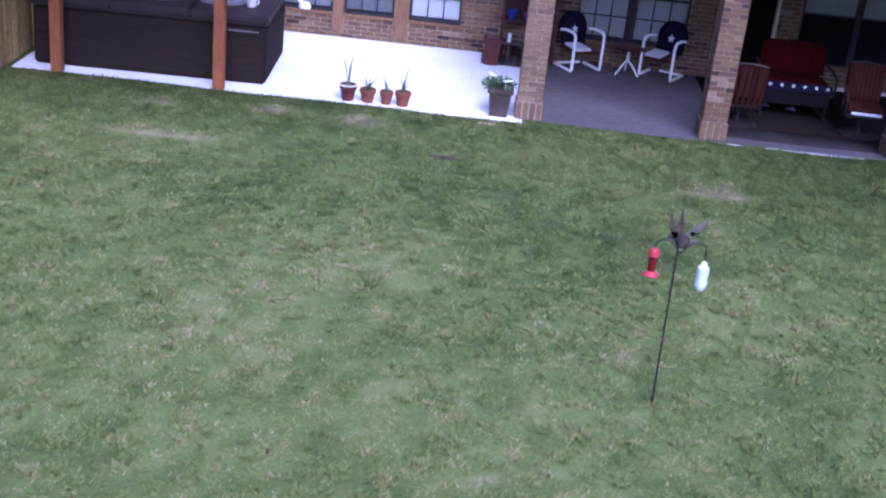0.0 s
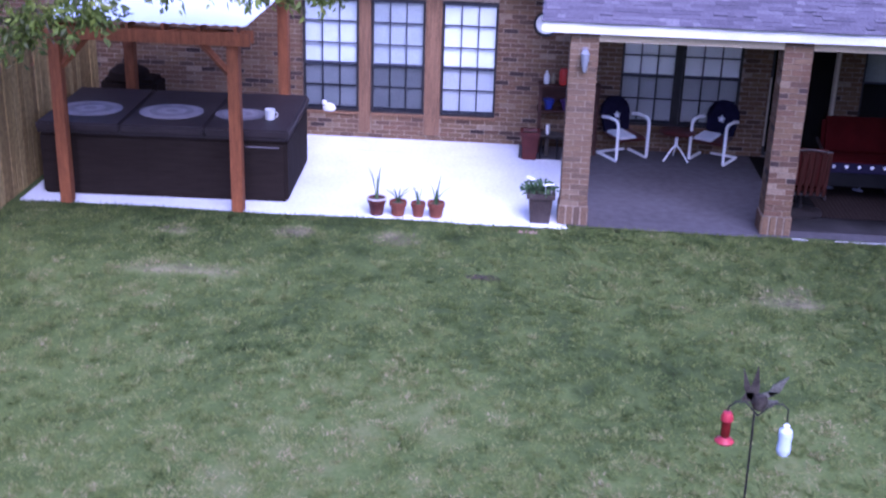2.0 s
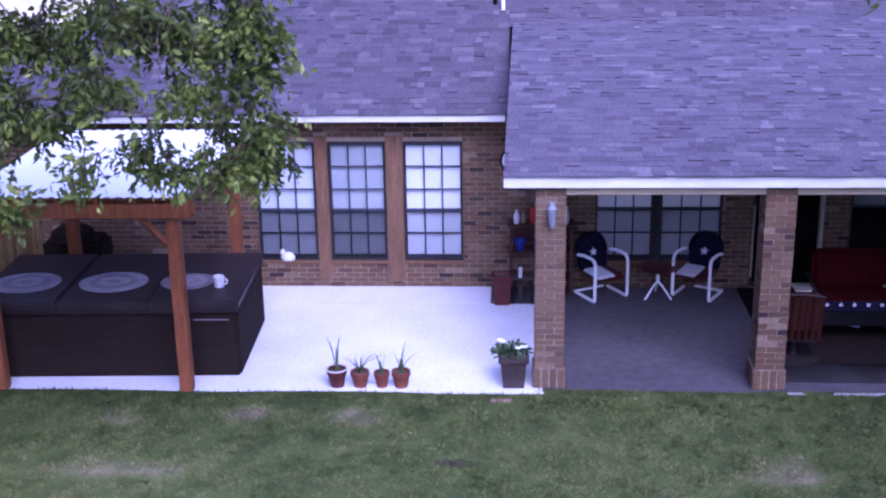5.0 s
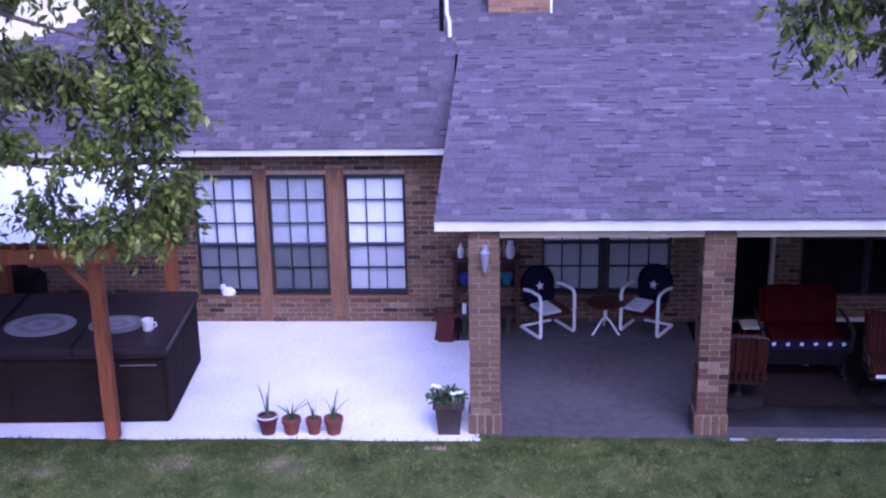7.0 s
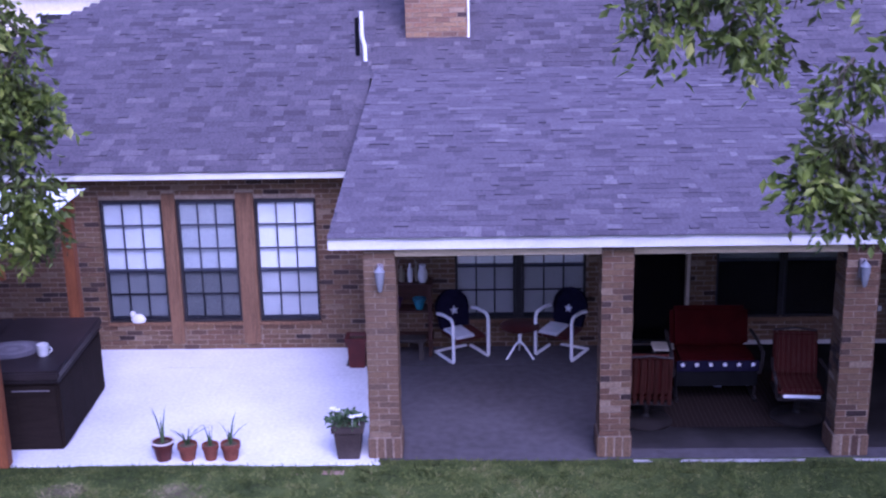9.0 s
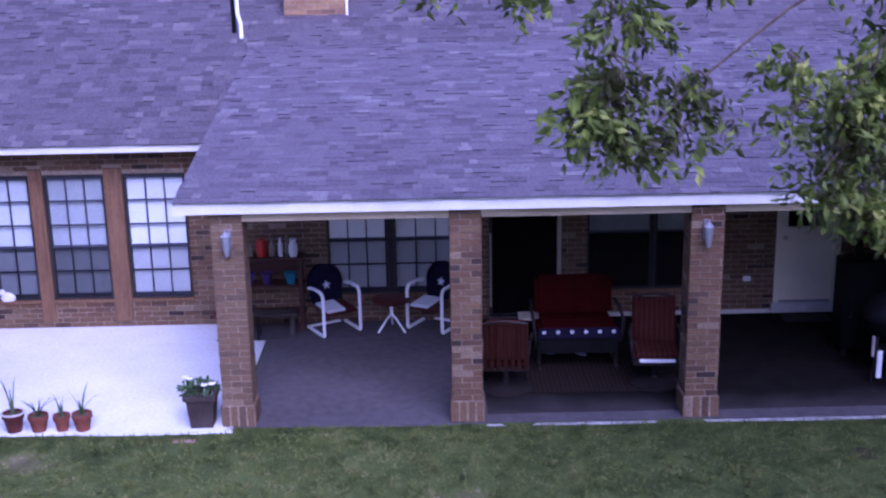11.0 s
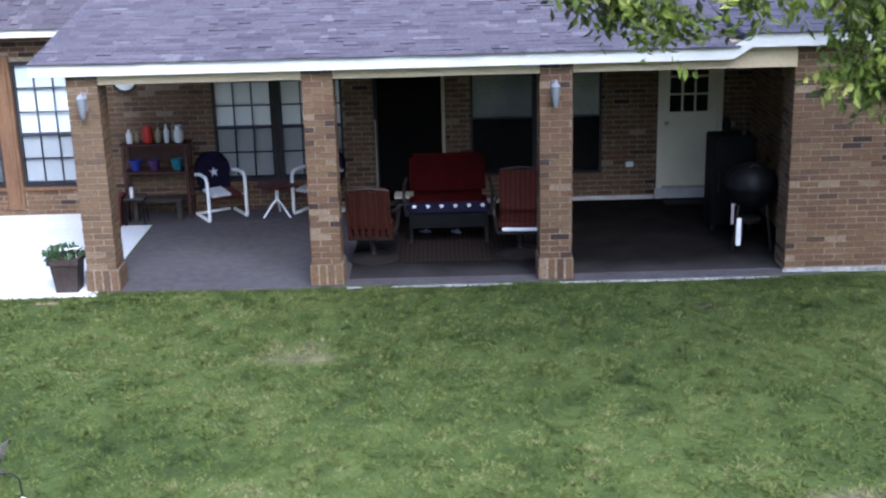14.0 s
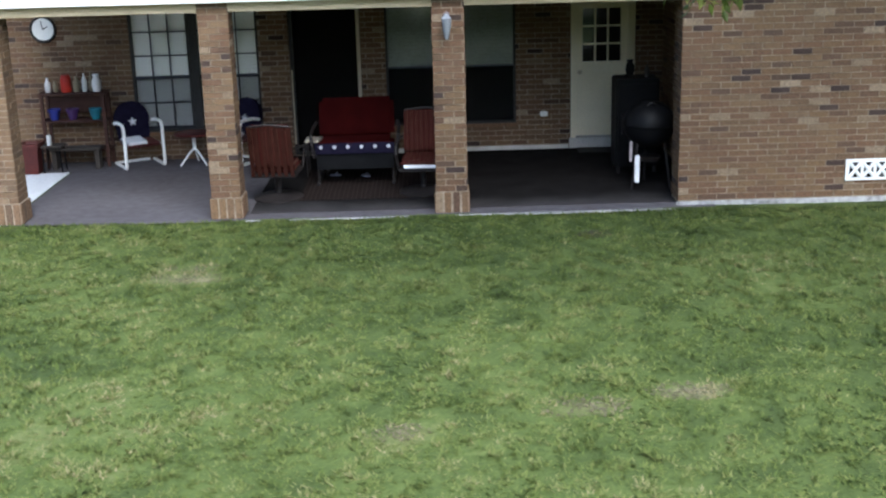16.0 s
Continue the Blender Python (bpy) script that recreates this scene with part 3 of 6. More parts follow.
# patio door: an added near-opaque dark sheet keeps its opening black, without reflections
gd = thing("door_1", (2.93, WY, 0), "patio door with a near-black filled opening and thin pale jambs", "door", kind="structure")
bm = bmesh.new()
for a in ((0, 0.05, 0.04, 0.16, 0, 2.06), (0.05, 0.89, 0.04, 0.16, 2.0, 2.06), (0.05, 0.89, 0.04, 0.16, 0, 0.04)):
    box(bm, *a, 0.004)
part("door_frame", bm, M_frame_dark, gd)
M_jamb = surface("worn_brass_jamb", (0.42, 0.35, 0.24), (0.6, 0.52, 0.38), 5, 60, 0.5, 0.05)
bm = bmesh.new()
box(bm, 0.895, 0.935, -0.01, 0.16, 0, 2.06, 0.004)
part("jamb", bm, M_jamb, gd, "pale jamb strip")
bm = bmesh.new()
box(bm, 0.012, 0.03, 0.015, 0.039, 0.15, 1.15, 0.003)
part("door_handle", bm, M_jamb, gd, "long pale pull handle")
bm = bmesh.new()
box(bm, 0.05, 0.89, 0.10, 0.106, 0.04, 2.0)
part("screen", bm, M_doorway_dark, gd, "near-black sheet across the doorway")

# cream half-glazed door on a step
dr = thing("door_2", (6.65, WY, 0), "cream half-glazed back door above a low step", "door", kind="structure")
M_door = surface("cream_door", (0.76, 0.68, 0.5), (0.84, 0.76, 0.58), 3, 40, 0.5, 0.05)
bm = bmesh.new()
for a in ((0, 0.075, -0.01, 0.16, 0.14, 2.08), (0.755, 0.85, -0.01, 0.16, 0.14, 2.08), (0.075, 0.755, -0.01, 0.16, 2.03, 2.08)):
    box(bm, *a, 0.005)
part("door_frame", bm, M_door, dr)
bm = bmesh.new()
for a in ((0.078, 0.752, 0.03, 0.07, 0.16, 1.15), (0.078, 0.16, 0.03, 0.07, 1.15, 2.025), (0.665, 0.752, 0.03, 0.07, 1.15, 2.025), (0.16, 0.665, 0.03, 0.07, 1.85, 2.025)):
    box(bm, *a)
for i in (1, 2):
    x = 0.16 + 0.505 * i / 3
    box(bm, x - 0.012, x + 0.012, 0.035, 0.065, 1.15, 1.85)
for j in (1, 2):
    z = 1.15 + 0.7 * j / 3
    box(bm, 0.16, 0.665, 0.036, 0.064, z - 0.012, z + 0.012)
leaf = part("door_leaf", bm, M_door, dr)
bm = bmesh.new()
box(bm, 0.003, 0.16, 0, 0.004, 0.003, 0.23)
pane = mesh_of("pane", bm, M_glass, False)
for i in range(3):
    for j in range(3):
        child("pane", pane, leaf, pose(0.16 + 0.505 * i / 3, 0.05, 1.15 + 0.7 * j / 3)).visible_shadow = False
bm = bmesh.new()
lathe(bm, [(0.012, 0), (0.012, 0.03), (0.028, 0.04), (0.03, 0.055), (0.02, 0.07)], 14)
bmesh.ops.rotate(bm, verts=bm.verts, matrix=Matrix.Rotation(radians(90), 3, 'X'))
bmesh.ops.translate(bm, verts=bm.verts, vec=(0.12, 0.03, 1.02))
part("door_knob", bm, M_jamb, dr)
bm = bmesh.new()
box(bm, -0.02, 0.87, -0.03, 0.2, 0.0, 0.14, 0.008)
part("threshold", bm, M_kerb, dr, "concrete door step")
bm = bmesh.new()
box(bm, 5.19, 6.62, WY - 0.022, WY, 0.0, 0.055, 0.006)
box(bm, 3.9, 5.17, WY - 0.022, WY, 0.0, 0.055, 0.006)
solid("baseboard", bm, M_kerb, "pale concrete strip at the foot of the wall", "baseboard", kind="structure")

# added near-black backing stands in for the unlit rooms behind the glass
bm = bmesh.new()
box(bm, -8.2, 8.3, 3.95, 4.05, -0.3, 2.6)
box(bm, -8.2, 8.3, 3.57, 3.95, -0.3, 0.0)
solid("wall_inside", bm, M_unlit_room, "near-black backing for the unlit rooms behind the windows", "wall", kind="structure")

# ---- wing on the right ----
bm = bmesh.new()
box(bm, 7.47, 13.0, 0.08, 0.45, -0.25, 2.5)
box(bm, 7.87, 8.2, 0.45, 3.6, -0.25, 2.5)
wall_wing = tagged(new("wall_wing", mesh_of("wall_wing", bm, M_mortar, False)), "tan and brown brick wall of the house wing", "wall", "", "structure")
bm = bmesh.new()
box(bm, 7.44, 13.0, 0.05, 0.075, -0.4, 0.036, 0.008)
solid("foundation", bm, M_worn, "pale concrete foundation strip under the brick wing", "foundation", kind="structure")

# ---- roofs ----
def slab(name, pts, thick, mat, label, category="roof"):
    bm = bmesh.new()
    top = [bm.verts.new(p) for p in pts]
    low = [bm.verts.new((p[0], p[1], p[2] - thick)) for p in pts]
    bm.faces.new(top)
    bm.faces.new(low[::-1])
    for i in range(len(pts)):
        j = (i + 1) % len(pts)
        bm.faces.new((top[i], low[i], low[j], top[j]))
    return tagged(new(name, mesh_of(name, bm, mat, False)), label, category, "", "structure")


PORCH_Y, PORCH_Z, PORCH_S = -0.06, 2.455, 0.185
MAIN_Y, MAIN_Z, MAIN_S = 2.92, 2.5, 0.42
RIDGE = 10.5
def porch_z(y): return PORCH_Z + PORCH_S * (y - PORCH_Y)
def main_z(y): return MAIN_Z + MAIN_S * (y - MAIN_Y)


RX, RX_TOP, HIP = -0.36, -0.25, -8.7
def rake_x(y): return RX + (RX_TOP - RX) * (y - PORCH_Y) / (5.3 - PORCH_Y)
def hip_x(y): return HIP + (y - MAIN_Y)


roof_porch = slab("roof_porch", [(RX, PORCH_Y, PORCH_Z), (6.86, PORCH_Y, PORCH_Z), (6.86, 5.3, porch_z(5.3)), (RX_TOP, 5.3, porch_z(5.3))], 0.05, M_felt, "low-pitched purple-grey shingle roof over the porch")
roof_eave = slab("roof_eave", [(6.864, PORCH_Y, PORCH_Z + 0.13), (13.2, PORCH_Y, PORCH_Z + 0.13), (13.2, 1.2, porch_z(1.2)), (6.864, 1.2, porch_z(1.2))], 0.05, M_felt, "flatter purple-grey shingle eave of the wing")
roof_wing = slab("roof_wing", [(6.864, 1.204, porch_z(1.204)), (13.2, 1.204, porch_z(1.204)), (13.2, 5.3, porch_z(5.3)), (6.864, 5.3, porch_z(5.3))], 0.05, M_felt, "purple-grey shingle roof of the wing")
apex = (hip_x(RIDGE), RIDGE, main_z(RIDGE))
roof_main = slab("roof_main", [(HIP, MAIN_Y, MAIN_Z), (RX + 0.05, MAIN_Y, MAIN_Z), (RX + 0.05, 5.0, main_z(5.0)), (13.2, 5.0, main_z(5.0)), (13.2, RIDGE, main_z(RIDGE)), apex], 0.05, M_felt, "purple-grey asphalt shingle roof of the house")
slab("roof_hip", [(HIP, MAIN_Y + 0.004, MAIN_Z), (apex[0] - 0.004, RIDGE, apex[2]), (HIP, 2 * RIDGE - MAIN_Y, MAIN_Z)], 0.05, M_felt, "hipped end of the house roof")
slab("roof_back", [(apex[0], RIDGE + 0.004, apex[2]), (13.2, RIDGE + 0.004, apex[2]), (13.2, 2 * RIDGE - MAIN_Y, MAIN_Z), (HIP + 0.004, 2 * RIDGE - MAIN_Y, MAIN_Z)], 0.05, M_felt, "far slope of the house roof")
bm = bmesh.new()
box(bm, -8.3, 13, 17.2, 17.4, -0.3, 2.45)
box(bm, -8.5, -8.3, 3.4, 17.4, -0.3, 2.45)
box(bm, 13, 13.2, 0.1, 17.4, -0.3, 2.5)
solid("wall_outer", bm, M_mortar, "plain outer walls of the house", "wall", kind="structure")


def fascia(name, segs, y, label, deep=0.105):
    bm = bmesh.new()
    for (x0, z0), (x1, z1) in zip(segs, segs[1:]):
        vs = []
        for x, z in ((x0, z0), (x1, z1)):
            for yy in (y - 0.022, y + 0.004):
                vs.append((bm.verts.new((x, yy, z - deep)), bm.verts.new((x, yy, z))))
        (a0, a1), (b0, b1), (c0, c1), (d0, d1) = vs
        for f in ((a0, c0, c1, a1), (b0, b1, d1, d0), (a1, c1, d1, b1), (a0, b0, d0, c0), (a0, a1, b1, b0), (c0, d0, d1, c1)):
            bm.faces.new(f)
    return solid(name, bm, M_fascia, label, "fascia", kind="structure")


fascia("fascia_porch", [(RX, PORCH_Z - 0.004), (6.78, PORCH_Z - 0.004), (6.97, PORCH_Z + 0.115), (13.2, PORCH_Z + 0.115)], PORCH_Y, "white painted fascia board along the porch eave", 0.128)
fascia("fascia_main", [(HIP, MAIN_Z - 0.004), (RX, MAIN_Z - 0.004)], MAIN_Y, "white painted fascia board along the main eave")
bm = bmesh.new()
box(bm, HIP, RX, MAIN_Y + 0.006, WY, MAIN_Z - 0.11, MAIN_Z - 0.09)
solid("soffit_main", bm, M_ceil, "boarded soffit under the main eave", "soffit", kind="structure")
bm = bmesh.new()
box(bm, RX + 0.02, 6.8, PORCH_Y + 0.006, 0.026, PORCH_Z - 0.135, PORCH_Z - 0.12)
solid("soffit_porch", bm, M_cream, "cream soffit under the porch eave", "soffit", kind="structure")
bm = bmesh.new()
box(bm, 0.03, 7.47, 0.03, 0.24, 2.215, 2.4, 0.006)
box(bm, 0.06, 0.22, 0.242, WY, 2.215, 2.42, 0.006)
box(bm, 6.78, 7.455, 0.0315, 0.2, 2.4, 2.5)
solid("porch_beam", bm, M_cream, "cream painted porch beam", "beam", kind="structure")
bm = bmesh.new()
box(bm, 0.2, 7.87, 0.2, WY, 2.36, 2.4)
solid("ceiling", bm, M_ceil, "plain porch ceiling", "ceiling", kind="structure")
bm = bmesh.new()
v = [bm.verts.new(p) for p in ((0.1, 0.3, 2.418), (0.1, WY, 2.418), (0.1, WY, porch_z(WY) - 0.06), (0.1, 0.3, porch_z(0.3) - 0.06))]
w = [bm.verts.new((0.16, *p.co[1:])) for p in v]
bm.faces.new(v)
bm.faces.new(w[::-1])
for i in range(4):
    bm.faces.new((v[i], w[i], w[(i + 1) % 4], v[(i + 1) % 4]))
solid("wall_gable", bm, M_cream, "cream boarded end under the porch roof", "wall", kind="structure")

# chimney and vent pipe
ch = thing("chimney", (0.14, 5.9, main_z(5.9)), "tan brick chimney rising from the shingle roof", "chimney")
bm = bmesh.new()
box(bm, 0, 0.9, 0, 0.7, -0.5, 1.5)
part("core", bm, M_mortar, ch)
bm = bmesh.new()
box(bm, -0.06, 0.96, -0.06, 0.76, 1.5, 1.6, 0.01)
part("cap", bm, M_kerb, ch, "concrete cap")
bm = bmesh.new()
box(bm, 0.885, 0.915, -0.02, 0.005, -0.1, 1.4, 0.003)
part("flashing", bm, M_white, ch, "pale metal corner flashing")
bm = bmesh.new()
tube(bm, [(-0.4, 5.3, main_z(5.3) - 0.05), (-0.405, 5.3, 3.72), (-0.44, 5.3, 3.85), (-0.44, 5.3, 4.2)], 0.028, 12)
solid("vent_pipe", bm, M_white, "thin white vent pipe on the roof", "pipe")
bm = bmesh.new()
tube(bm, [(-0.52, 5.45, main_z(5.45) - 0.05), (-0.52, 5.45, 4.1)], 0.032, 12)
solid("flue_pipe", bm, M_black, "short dark metal flue on the roof", "pipe")

# ---- brick columns ----
COLS = [(-0.035, 0.315), (2.37, 2.72), (4.81, 5.18)]
columns = []
for x0, x1 in COLS:
    c = thing("brick_column", (x0, 0, 0), "square tan brick porch column with a flared base", "column", "porch columns")
    wd = x1 - x0
    bm = bmesh.new()
    box(bm, 0.02, wd - 0.02, 0.02, wd - 0.02, 0, 2.307)
    box(bm, 0.006, wd - 0.006, 0.006, wd - 0.006, 0, 0.23)
    part("core", bm, M_mortar, c)
    columns.append((c, wd))

# ---- pergola ----
pg = thing("pergola", (-4.9, 1.05, 0), "red-stained cedar pergola with a white panel roof over the hot tub", "pergola")
PX0, PX1, PY0, PY1 = -6.0 + 4.9, -3.89 + 4.9, -1.17, 1.2
for px, py, top in ((PX0, PY0, 2.18), (PX1, PY0, 2.18), (PX0 + .1, PY1, 2.3), (PX1 + .11, PY1, 2.3)):
    bm = bmesh.new()
    box(bm, px - 0.07, px + 0.07, py - 0.07, py + 0.07, 0.0, top, 0.01)
    part("post", bm, M_cedar, pg)
for y, z in ((PY0 - 0.095, 2.03), (PY0 + 0.095, 2.03), (PY1, 2.16)):
    bm = bmesh.new()
    box(bm, PX0 - 0.24, PX1 + 0.22, y - 0.022, y + 0.022, z, z + 0.15, 0.006)
    part("beam", bm, M_cedar, pg)
for i in range(6):
    x = PX0 + 0.05 + (PX1 - PX0) * i / 5
    bm = bmesh.new()
    box(bm, x - 0.02, x + 0.02, PY0 - 0.1, PY1 + 0.15, 0, 0.09, 0.004, Matrix.Translation((0, 0, 2.17)) @ Matrix.Rotation(math.atan2(0.13, PY1 - PY0), 4, 'X') @ Matrix.Translation((0, -0.0, 0.06)))
    part("rafter", bm, M_cedar, pg)
for px, s in ((PX0, 1), (PX1, -1)):
    bm = bmesh.new()
    tube(bm, [(px + s * 0.05, PY0, 1.68), (px + s * 0.4, PY0, 2.06)], 0.045, 4)
    part("brace", bm, M_cedar, pg)
M_panel = surface("white_roof_panel", (0.86, 0.86, 0.87), (0.93, 0.93, 0.93), 2, 30, 0.6, 0.05)
bm = bmesh.new()
n = 40
prev = None
for i in range(n + 1):
    x = PX0 - 0.10 + (PX1 - PX0 + 0.29) * i / n
    dz = 0.008 * math.cos(i * math.pi)
    sh = 0.14
    row = [bm.verts.new((x, PY0 - 0.12, 2.27 + dz)), bm.verts.new((x + sh, PY1 + 0.15, 2.41 + dz)), bm.verts.new((x + sh, PY1 + 0.15, 2.405 + dz)), bm.verts.new((x, PY0 - 0.12, 2.265 + dz))]
    if prev:
        for k in range(4):
            bm.faces.new((prev[k], row[k], row[(k + 1) % 4], prev[(k + 1) % 4]))
    prev = row
part("roof_panel", bm, M_panel, pg, "white corrugated roof panel")

# ---- hot tub ----
tub = thing("hot_tub", (-4.915, 1.06, 0), "long dark brown hot tub under a three-panel dark cover", "hot tub", turn=2)
M_tub = surface("tub_skirt", (0.0135, 0.0098, 0.008), (0.024, 0.0175, 0.0145), 4, 50, 0.7, 0.2, grain=(1, 1, 8), matt=True)
M_cover = surface("tub_cover_vinyl", (0.015, 0.0105, 0.011), (0.03, 0.022, 0.023), 3, 70, 0.5, 0.2)
M_mat = surface("grey_oval_mat", (0.19, 0.17, 0.185), (0.3, 0.27, 0.29), 6, 60, 0.8, 0.3)
M_mat_dim = surface("darker_oval_mat", (0.10, 0.09, 0.1), (0.18, 0.16, 0.175), 6, 60, 0.8, 0.3)
M_mat_ring = surface("oval_mat_ring", (0.145, 0.13, 0.143), (0.225, 0.205, 0.22), 6, 60, 0.8, 0.3)
TX, TY = 1.525, 0.855
bm = bmesh.new()
box(bm, -TX, TX, -TY, TY, 0, 0.78, 0.03)
body = part("body", bm, M_tub, tub)
for i in range(7):
    x = -TX + 0.03 + (2 * TX - 0.06) * i / 7
    bm = bmesh.new()
    box(bm, x + 0.002, x + (2 * TX - 0.06) / 7 - 0.002, -TY - 0.003, -TY + 0.002, 0.05, 0.74, 0.004)
    part("panel", bm, M_tub, body)
for i in range(4):
    y = -TY + 0.03 + (2 * TY - 0.06) * i / 4
    bm = bmesh.new()
    box(bm, TX - 0.002, TX + 0.003, y + 0.002, y + (2 * TY - 0.06) / 4 - 0.002, 0.05, 0.74, 0.004)
    part("panel", bm, M_tub, body)
bm = bmesh.new()
box(bm, -TX - 0.02, TX + 0.02, -TY - 0.02, TY + 0.02, 0.78, 0.82, 0.015)
part("rim", bm, M_cover, tub)
for i in range(3):
    x0, x1 = -TX - 0.03 + (2 * TX + 0.06) * i / 3, -TX - 0.03 + (2 * TX + 0.06) * (i + 1) / 3
    bm = bmesh.new()
    box(bm, x0 + 0.006, x1 - 0.006, -TY - 0.035, TY + 0.035, 0.822, 0.925, 0.02)
    cov = part("cover_panel", bm, M_cover, tub)
    bm = bmesh.new()
    lathe(bm, [(0.0, 0.0), (0.36, 0.0), (0.36, 0.006), (0.3, 0.008), (0.0, 0.008)], 28)
    ring = bmesh.new()
    lathe(ring, [(0.17, 0.007), (0.25, 0.007), (0.25, 0.012), (0.17, 0.012), (0.17, 0.007)], 28)
    k = (1, 1, 0.8)[i]
    heart = bmesh.new()
    lathe(heart, [(0.0, 0.007), (0.07, 0.007), (0.07, 0.012), (0.0, 0.012)], 20)
    for b in (bm, ring, heart):
        bmesh.ops.scale(b, vec=(1.12 * k, 0.98 * k, 1), verts=b.verts)
        bmesh.ops.translate(b, verts=b.verts, vec=((x0 + x1) / 2 + (-0.04, -0.04, -0.2)[i], -0.2, 0.925))
    part("oval_mat", bm, (M_mat, M_mat, M_mat_dim)[i], cov, "pale grey oval pad")
    part("ring", ring, M_mat_ring, cov, "darker raised ring of the pad")
    part("boss", heart, M_mat_ring, cov, "darker raised middle of the pad")
bm = bmesh.new()
tube(bm, [(TX - 0.5, -TY - 0.012, 0.7), (TX - 0.1, -TY - 0.012, 0.7)], 0.008, 8)
part("rail", bm, M_mat_dim, tub, "thin grey rail")

# ---- fence ----
fence = thing("fence", (-6.72, 0, 0), "tall weathered brown board fence beside the patio", "fence")
bm = bmesh.new()
box(bm, -0.01, 0.01, -0.068, 0.068, 0, 1.9, 0.003)
v = [v for v in bm.verts if v.co.z > 1.8 and abs(v.co.y) > 0.05]
for q in v:
    q.co.z -= 0.04
BOARD = mesh_of("board", bm, M_fence)
for i in range(84):
    y = -8.5 + 0.14 * i
    child("board", BOARD, fence, pose(rnd.uniform(-.006, .006), y, lawn_z(-6.7, y) - 0.03, 0, rnd.uniform(-.6, .6), 0) @ Matrix.Diagonal((1, 1, 1 + rnd.uniform(-.01, .01), 1)))
for z in (0.35, 1.45):
    bm = bmesh.new()
    tube(bm, [(-0.04, y, lawn_z(-6.7, y) + z) for y in (-8.5, -6, -4, -2, 0, 3.2)], 0.04, 4)
    part("rail", bm, M_cedar, fence)


# ---- trees ----
def leafy(name, clumps, seed, size, parent, density):
    """A crown of hanging sprigs gathered in sprays: each sprig a thin stalk with pointed leaves in pairs."""
    rng = np.random.default_rng(seed)
    vs, fs = [], []
    for cx, cy, cz, r, n in clumps:
        sprays = []
        for _ in range(max(4, int(n * 0.3))):
            d = rng.normal(0, 1, 3)
            d /= np.linalg.norm(d)
            sprays.append((d, np.array((cx, cy, cz)) + d * r * rng.uniform(0.2, 0.85) * np.array((1, 1, 0.8)) + np.array((0, 0, 0.06))))
        for _ in range(int(n * density)):
            d, c = sprays[rng.integers(len(sprays))]
            p = c + rng.normal(0, 0.05 + 0.16 * r, 3)
            out = d * np.array((1, 1, 0.3)) + np.array((0, 0, -0.75)) + rng.normal(0, 0.35, 3)
            out /= np.linalg.norm(out)
            for k in range(6):
                q = p + out * (0.042 * k)
                side = np.cross(out, rng.normal(0, 1, 3))
                side /= np.linalg.norm(side) + 1e-6
                ax = out * 0.55 + side * (0.85 if k % 2 else -0.85) + np.array((0, 0, -0.3))
                ax /= np.linalg.norm(ax)
                wv = np.cross(ax, rng.normal(0, 1, 3))
                wv /= np.linalg.norm(wv) + 1e-6
                ln = size * rng.uniform(0.7, 1.3)
                wv *= ln * 0.24
                fold = np.cross(ax, wv) * 0.35
                b = len(vs)
                vs += [tuple(q), tuple(q + ax * ln * 0.45 + wv + fold), tuple(q + ax * ln), tuple(q + ax * ln * 0.45 - wv + fold), tuple(q + ax * ln * 0.5)]
                fs += [(b, b + 1, b + 4), (b + 1, b + 2, b + 4), (b + 2, b + 3, b + 4), (b + 3, b, b + 4)]
    me = bpy.data.meshes.new(name)
    me.from_pydata(vs, [], fs)
    me.materials.append(M_leaf)
    ob = new(name, me)
    ob.parent = parent
    return ob


def twigs(clumps, seed, parent):
    """Thin brown twigs that fan down through each clump."""
    r = random.Random(seed)
    bm = bmesh.new()
    for cx, cy, cz, rad, n in clumps:
        top = Vector((cx + r.uniform(-.1, .1), cy, cz + rad * 1.1))
        for _ in range(3 if rad < 0.4 else 5):
            end = Vector((cx + r.uniform(-1, 1) * rad, cy + r.uniform(-.7, .7) * rad, cz - r.uniform(0.2, 0.9) * rad))
            tube(bm, [top, top.lerp(end, 0.5) + Vector((r.uniform(-.06, .06), r.uniform(-.06, .06), 0.05)), end], 0.009, 5, taper=0.004)
    tagged(part("branchwork", bm, M_bark, parent), kind="stuff")


def tree(at, height, limbs, clumps, seed, label, radius=0.06, density=4.2):
    t = thing("tree", (0, 0, 0), label, "tree")
    x, y = at
    z = lawn_z(x, y) - 0.2
    bm = bmesh.new()
    tube(bm, [(x, y, z), (x + 0.03, y, z + 0.3), (x, y + 0.05, z + height * 0.5), (x + 0.1, y, z + height)], 0.24, 14, taper=0.12)
    part("trunk", bm, M_bark, t)
    for pts in limbs:
        bm = bmesh.new()
        tube(bm, pts, radius, 8, taper=0.008)
        part("limb", bm, M_bark, t)
    twigs(clumps, seed, t)
    leafy("crown", clumps, seed, 0.088, t, density)
    return t


